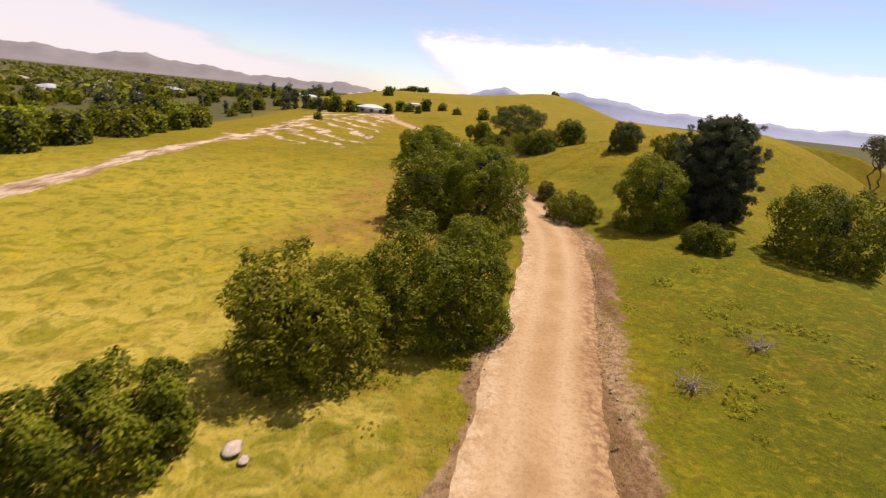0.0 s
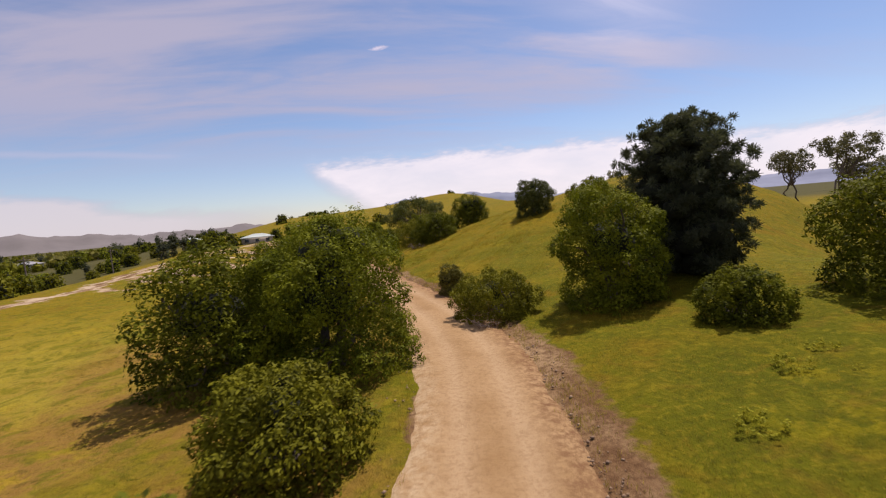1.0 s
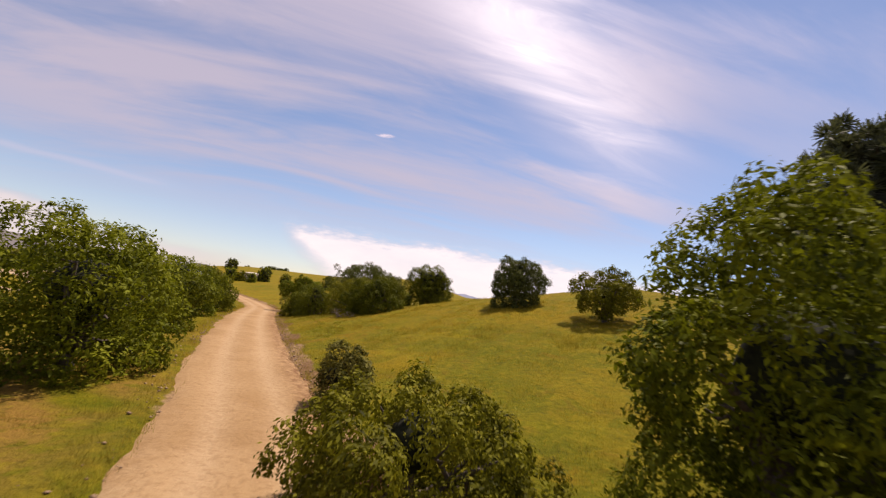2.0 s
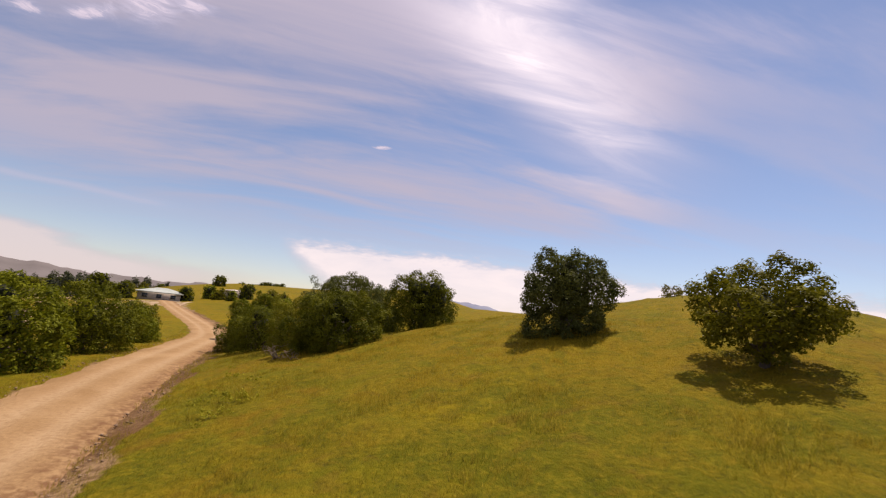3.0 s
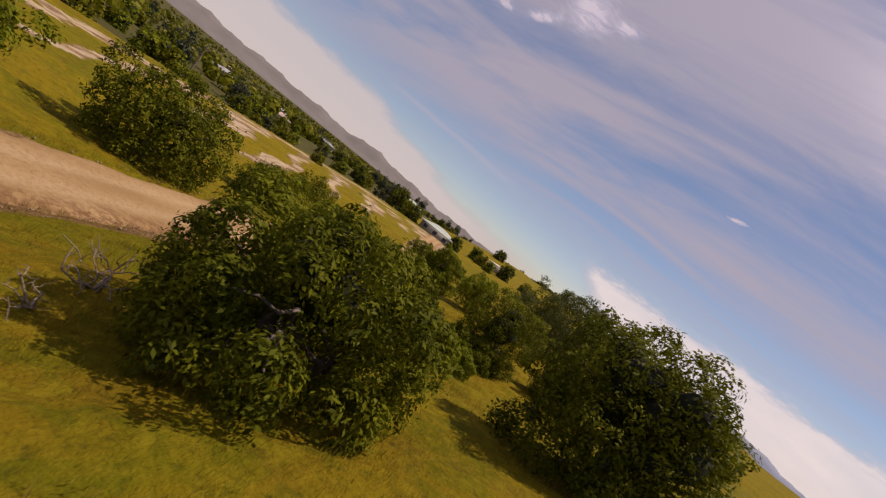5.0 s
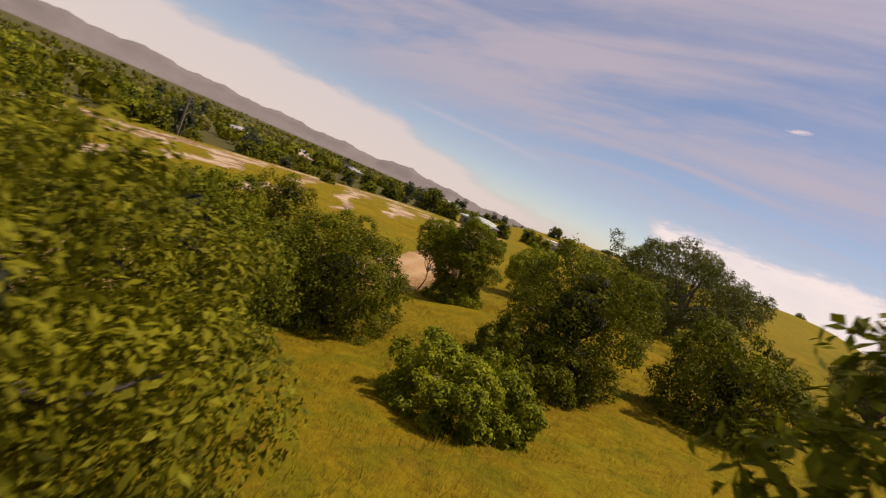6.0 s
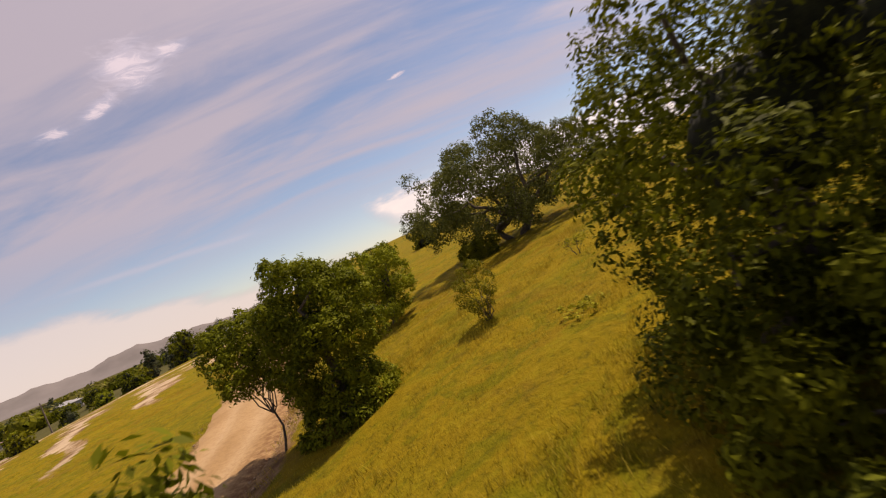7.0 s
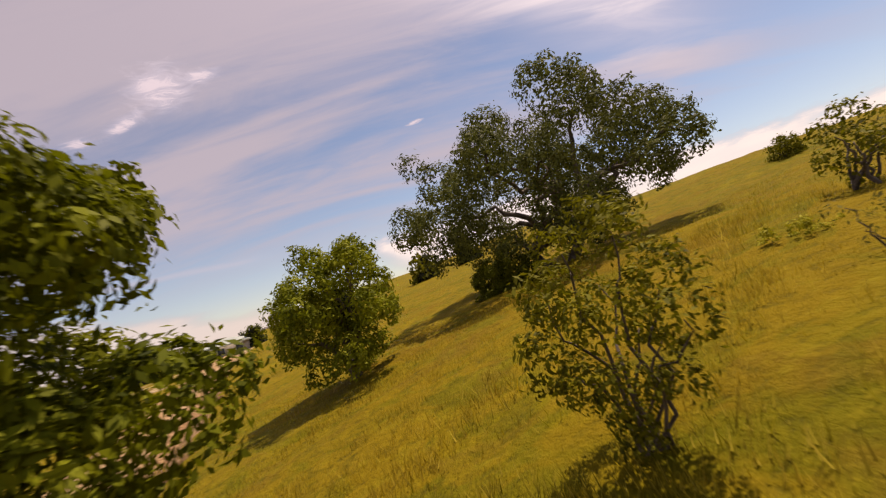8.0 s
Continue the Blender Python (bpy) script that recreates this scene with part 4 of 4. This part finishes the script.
def build_ridge(name, label, mat, r, spans, base, seed):
    """A far mountain ridge as a band of slopes; spans are (azimuth, height above the eye in degrees)."""
    az = np.arange(spans[0][0], spans[-1][0] + 0.01, 0.5)
    el = np.interp(az, [s[0] for s in spans], [s[1] for s in spans])
    el = el + (0.12 * np.sin(az * 0.9 + seed) + 0.07 * np.sin(az * 2.3 + seed * 2) + 0.04 * np.sin(az * 5.1)) * (el > 0.3)
    rows = []
    for k, (f, g) in enumerate(((0.0, -260.0), (0.35, -120.0), (0.7, -50.0), (1.0, 0.0), (0.5, 150.0))):
        rad = r + g + 10 * np.sin(az * 0.7 + k + seed) * (0 < k < 4)
        z = base + (9 + r * np.tan(np.radians(el)) - base) * f
        rows.append(np.stack([8 + rad * np.sin(np.radians(az)), 50 + rad * np.cos(np.radians(az)), z], 1))
    v = np.stack(rows, 0).reshape(-1, 3)
    ob = new(name, smooth(mesh_of(name, v, grid_faces(len(rows), len(az)), [mat])))
    tagged(ob, label, "mountains", kind="structure")


def far_woods(name, label, leafy, n, seed):
    """Woods and gardens scattered over the valley to the foot of the ridge."""
    rng = np.random.default_rng(seed)
    vs = []
    y = rng.uniform(-150, 1500, n)
    x = -110 - 0.15 * y - rng.exponential(260, n)
    keep = wander(x, y, 0.021, seed) + 0.6 * wander(x, y, 0.06, seed * 2.0) > -0.25
    x, y = x[keep], y[keep]
    r = rng.uniform(2.0, 5.0, len(x))
    z = ground(x, y)
    for i in range(len(x)):
        k = 40
        d = sphere_dirs(rng, k)
        p = np.array([x[i], y[i], z[i] + r[i] * 0.8]) + d * r[i] * rng.uniform(0.7, 1.1, (k, 1)) * (1, 1, 0.85)
        t = np.cross(d + rng.normal(0, 0.4, (k, 3)), sphere_dirs(rng, k))
        t /= np.linalg.norm(t, axis=1)[:, None]
        b = np.cross(d, t)
        q = r[i] * 0.36
        vs.append(np.stack([p - t * q, p + b * q, p + t * q, p - b * q], 1).reshape(-1, 3))
    v = np.concatenate(vs)
    tagged(new(name, mesh_of(name, v, np.arange(len(v)).reshape(-1, 4), [leafy])), label, "woods", kind="stuff")


# grey and olive leaves lighten part of the woods in place of aerial haze
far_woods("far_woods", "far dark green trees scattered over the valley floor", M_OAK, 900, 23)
far_woods("far_woods", "far trees scattered over the valley floor, leaves greyed for haze", M_GREY, 1100, 29)
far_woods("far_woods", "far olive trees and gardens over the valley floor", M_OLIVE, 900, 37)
plant_valley()
for _t in FAR_KINDS:
    for _o in (*_t.children_recursive, _t):
        bpy.data.objects.remove(_o)
build_houses()
build_ridge("backdrop", "hazy grey-brown mountain ridge beyond the valley", M_RIDGE, 3300,
            ((-120, 0.8), (-80, 1.6), (-62, 1.8), (-54, 1.4), (-46, 1.3), (-38, 1.1), (-33, 1.5), (-27, 0.9), (-20, 0.6), (-14, 0.8), (-9, 0.4), (0, 0.1)), -12, 1.0)
build_ridge("backdrop", "mountain peaks beyond the hill, tinted pale blue for haze", M_PEAK, 3700,
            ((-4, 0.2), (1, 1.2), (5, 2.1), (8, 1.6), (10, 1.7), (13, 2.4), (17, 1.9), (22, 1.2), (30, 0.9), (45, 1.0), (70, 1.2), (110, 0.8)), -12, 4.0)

# ---- grass, flowers, stones ----
def blades(rng, x, y, z, height, width, lean):
    """Three-cornered grass blades rooted at the given places."""
    n = len(x)
    a = rng.uniform(0, 6.283, n)
    tip = rng.normal(0, lean, (n, 2)) * height[:, None]
    c, s = np.cos(a) * width, np.sin(a) * width
    v = np.stack([np.stack([x - c, y - s, z - 0.03], 1), np.stack([x + c, y + s, z - 0.03], 1), np.stack([x + tip[:, 0], y + tip[:, 1], z + height], 1)], 1)
    return v.reshape(-1, 3), np.arange(n * 3).reshape(n, 3)


def sow(name, label, n, seed, mat, tall, wide, clump, region, keep):
    rng = np.random.default_rng(seed)
    k = n // clump
    x, y = rng.uniform(region[0], region[1], k), rng.uniform(region[2], region[3], k)
    ok = keep(x, y, rng)
    x, y = np.repeat(x[ok], clump), np.repeat(y[ok], clump)
    x, y = x + rng.normal(0, 0.10, len(x)), y + rng.normal(0, 0.10, len(x))
    h = tall * rng.uniform(0.4, 1.3, len(x))
    v, f = blades(rng, x, y, ground(x, y), h, wide * rng.uniform(0.6, 1.3, len(x)), 0.35)
    tagged(new(name, mesh_of(name, v, f, [mat])), label, "grass", kind="stuff")


def off_trail(x, y, rng):
    return np.abs(x - trail_x(y)) > 2.5 + rng.uniform(0, 0.9, len(x))


def near_walk(x, y, rng):
    """Thickest where the land lies open close to the trail, thinning away from it."""
    line = np.interp(y, [0, 30, 48, 60, 70, 80, 100], [4, 8, 13, 15.5, 13.5, 9, 9])
    return off_trail(x, y, rng) & (np.abs(x - line) < 3 + np.abs(rng.normal(0, 1, len(x))) * 7)


sow("grass", "short meadow grass turning from green to straw", 900000, 3, M_GRASS, 0.06, 0.007, 2, (-16, 34, 0, 106), near_walk)
sow("grass", "taller thin stems of meadow grass", 22000, 4, M_GRASS, 0.16, 0.005, 5, (-16, 34, 0, 78), near_walk)


def tussocks(x, y, rng):
    """Coarse tufts in drifts over the golden slope."""
    return off_trail(x, y, rng) & (x > trail_x(y)) & (wander(x, y, 0.5, 7.0) + 0.4 * wander(x, y, 1.7, 2.0) > 0.15)


sow("grass", "coarse pale tussocks of ripe grass in drifts on the slope", 150000, 9, M_GRASS, 0.17, 0.007, 18, (5, 24, 48, 100), tussocks)


def trail_edge(x, y, rng):
    """Tufts that lean in over the trail's rim."""
    d = np.abs(x - trail_x(y))
    return (d > 1.95) & (d < 2.9) & (rng.random(len(x)) < 0.35 + 0.5 * (wander(x, y, 0.6, 3.0) > 0))


sow("grass", "ragged tufts of dry grass along the trail's rim", 260000, 6, M_GRASS, 0.15, 0.006, 10, (-4, 11, 2, 104), trail_edge)


def dry_branches(name, label, category, x, y, spread_m, height, count, seed, mat=M_TWIG, leafy=None):
    """A tangle of forked bare twigs from one foot."""
    rng = np.random.default_rng(seed)
    ob = thing(name, label, category, at=(x, y, float(ground(x, y)) - 0.03))
    for k in range(count):
        a = rng.uniform(0, 6.283)
        tip = np.array([math.cos(a) * spread_m * rng.uniform(0.4, 1), math.sin(a) * spread_m * rng.uniform(0.4, 1), height * rng.uniform(0.4, 1.0)])
        pts = bent(rng, (0, 0, 0), tip, 7, 0.7)
        pieces = [tube(pts, np.linspace(0.028, 0.008, 7) * max(0.5, spread_m), 5)]
        for q in (3, 4, 5):
            out = pts[q] + rng.normal(0, 0.28, 3) * spread_m * (1, 1, 0.6) + (0, 0, 0.12 * height)
            pieces.append(tube(bent(rng, pts[q], out, 5, 0.6), np.linspace(0.012, 0.004, 5) * max(0.5, spread_m), 4))
        v, f = joined(pieces)
        part("branch", smooth(mesh_of("branch", v, f, [mat])), ob)
    return ob


def stone(x, y, size, seed, label):
    rng = np.random.default_rng(seed)
    v = ICO_V * (1 + 0.16 * rng.normal(0, 1, (len(ICO_V), 1))) * (size, size * 0.8, size * 0.24)
    ob = tagged(new("stone", mesh_of("stone", v, ICO_F, [M_STONE])), label, "stone", "stones beside the trail")
    ob.location, ob.rotation_euler = (x, y, float(ground(x, y)) + size * 0.08), (0, 0, rng.uniform(0, 6))
    return ob


def pole(x, y, h):
    ob = thing("utility_pole", "weathered wooden utility pole in the valley", "pole", "poles", (x, y, float(ground(x, y)) - 0.3))
    v, f = tube([(0, 0, 0), (0, 0, h * 0.5), (0, 0, h)], (0.16, 0.14, 0.11), 8)
    part("post", smooth(mesh_of("post", v, f, [M_POLE])), ob)
    part("crossarm", mesh_of("crossarm", *box(-1.1, -0.06, -0.08, 1.1, 0.06, 0.08), [M_POLE]), ob, at=(0, 0, h - 0.7))


dry_branches("dead_branch", "bleached dead branches lying at the foot of an oak", "branch", 9.1, 66.7, 0.9, 0.7, 7, 41)
dry_branches("dead_branch", "bleached dead branches lying at the foot of an oak", "branch", 9.9, 65.4, 0.6, 0.5, 5, 42)
dry_branches("dry_shrub", "dry grey twiggy shrub in green grass", "shrub", 8.4, 13.3, 0.8, 0.5, 16, 43)
dry_branches("dry_shrub", "dry grey twiggy shrub in green grass", "shrub", 12.0, 15.9, 0.9, 0.55, 16, 44)
dry_branches("dry_shrub", "dry twigs at the foot of a trailside shrub", "shrub", 8.6, 33.9, 0.8, 0.5, 10, 45)
def scatter_weeds():
    rng = np.random.default_rng(12)
    base = build_tree("weed", "leafy green weed clump in the meadow", "plant", 12.0, 17.3, 0.34, 0.5, 91, M_WEED, "mound", 0.05, 8, 0.035, 700, stems=3, group="weeds in the meadow", limbs=2, core=False)
    for x0, x1, y0, y1, n in ((7.5, 16, 10, 26, 36), (4.6, 8.0, 58, 66, 8), (9.8, 18, 84, 96, 15), (6, 10, 54, 62, 8), (-3, 1, 10, 13, 4)):
        for k in range(n):
            x, y, s = rng.uniform(x0, x1), rng.uniform(y0, y1), rng.uniform(0.45, 1.15)
            if abs(x - trail_x(y)) < 3.3:
                continue
            m = pose(x, y, float(ground(x, y)) - 0.05, 0, 0, rng.uniform(0, 360)) @ Matrix.Diagonal((s, s, s * rng.uniform(0.6, 1.0), 1))
            copy_thing(base, m).matrix_basis = m


scatter_weeds()
stone(-4.6, 9.3, 0.30, 1, "flat pale stone lying in dry grass")
stone(-4.2, 9.0, 0.16, 2, "small pale stone lying in dry grass")
pole(-62, 118, 8.0), pole(-72, 170, 8.5), pole(-84, 235, 9.0)


def scatter_rubble():
    """Loose clods and gravel along the trail's edges."""
    rng = np.random.default_rng(8)
    bits = []
    for k in range(1500):
        y = rng.uniform(3, 100)
        side = 1 if rng.random() < 0.68 else -1
        x = float(trail_x(y)) + side * (1.9 + abs(rng.normal(0, 0.35)))
        s = 0.02 + 0.05 * rng.random() ** 3
        v = OCTA * (s, s * rng.uniform(0.6, 1), s * rng.uniform(0.4, 0.8)) + rng.normal(0, 0.12 * s, OCTA.shape)
        bits.append((v + (x, y, float(ground(x, y)) + 0.2 * s), OCTA_F))
    v, f = joined(bits)
    tagged(new("gravel", mesh_of("gravel", v, f, [M_CLOD])), "loose clods and gravel along the trail's edge", "gravel", kind="stuff")


OCTA = np.array([[1, 0, 0], [-1, 0, 0], [0, 1, 0], [0, -1, 0], [0, 0, 1], [0, 0, -1]], float)
OCTA_F = np.array([[0, 2, 4], [2, 1, 4], [1, 3, 4], [3, 0, 4], [2, 0, 5], [1, 2, 5], [3, 1, 5], [0, 3, 5]])
scatter_rubble()
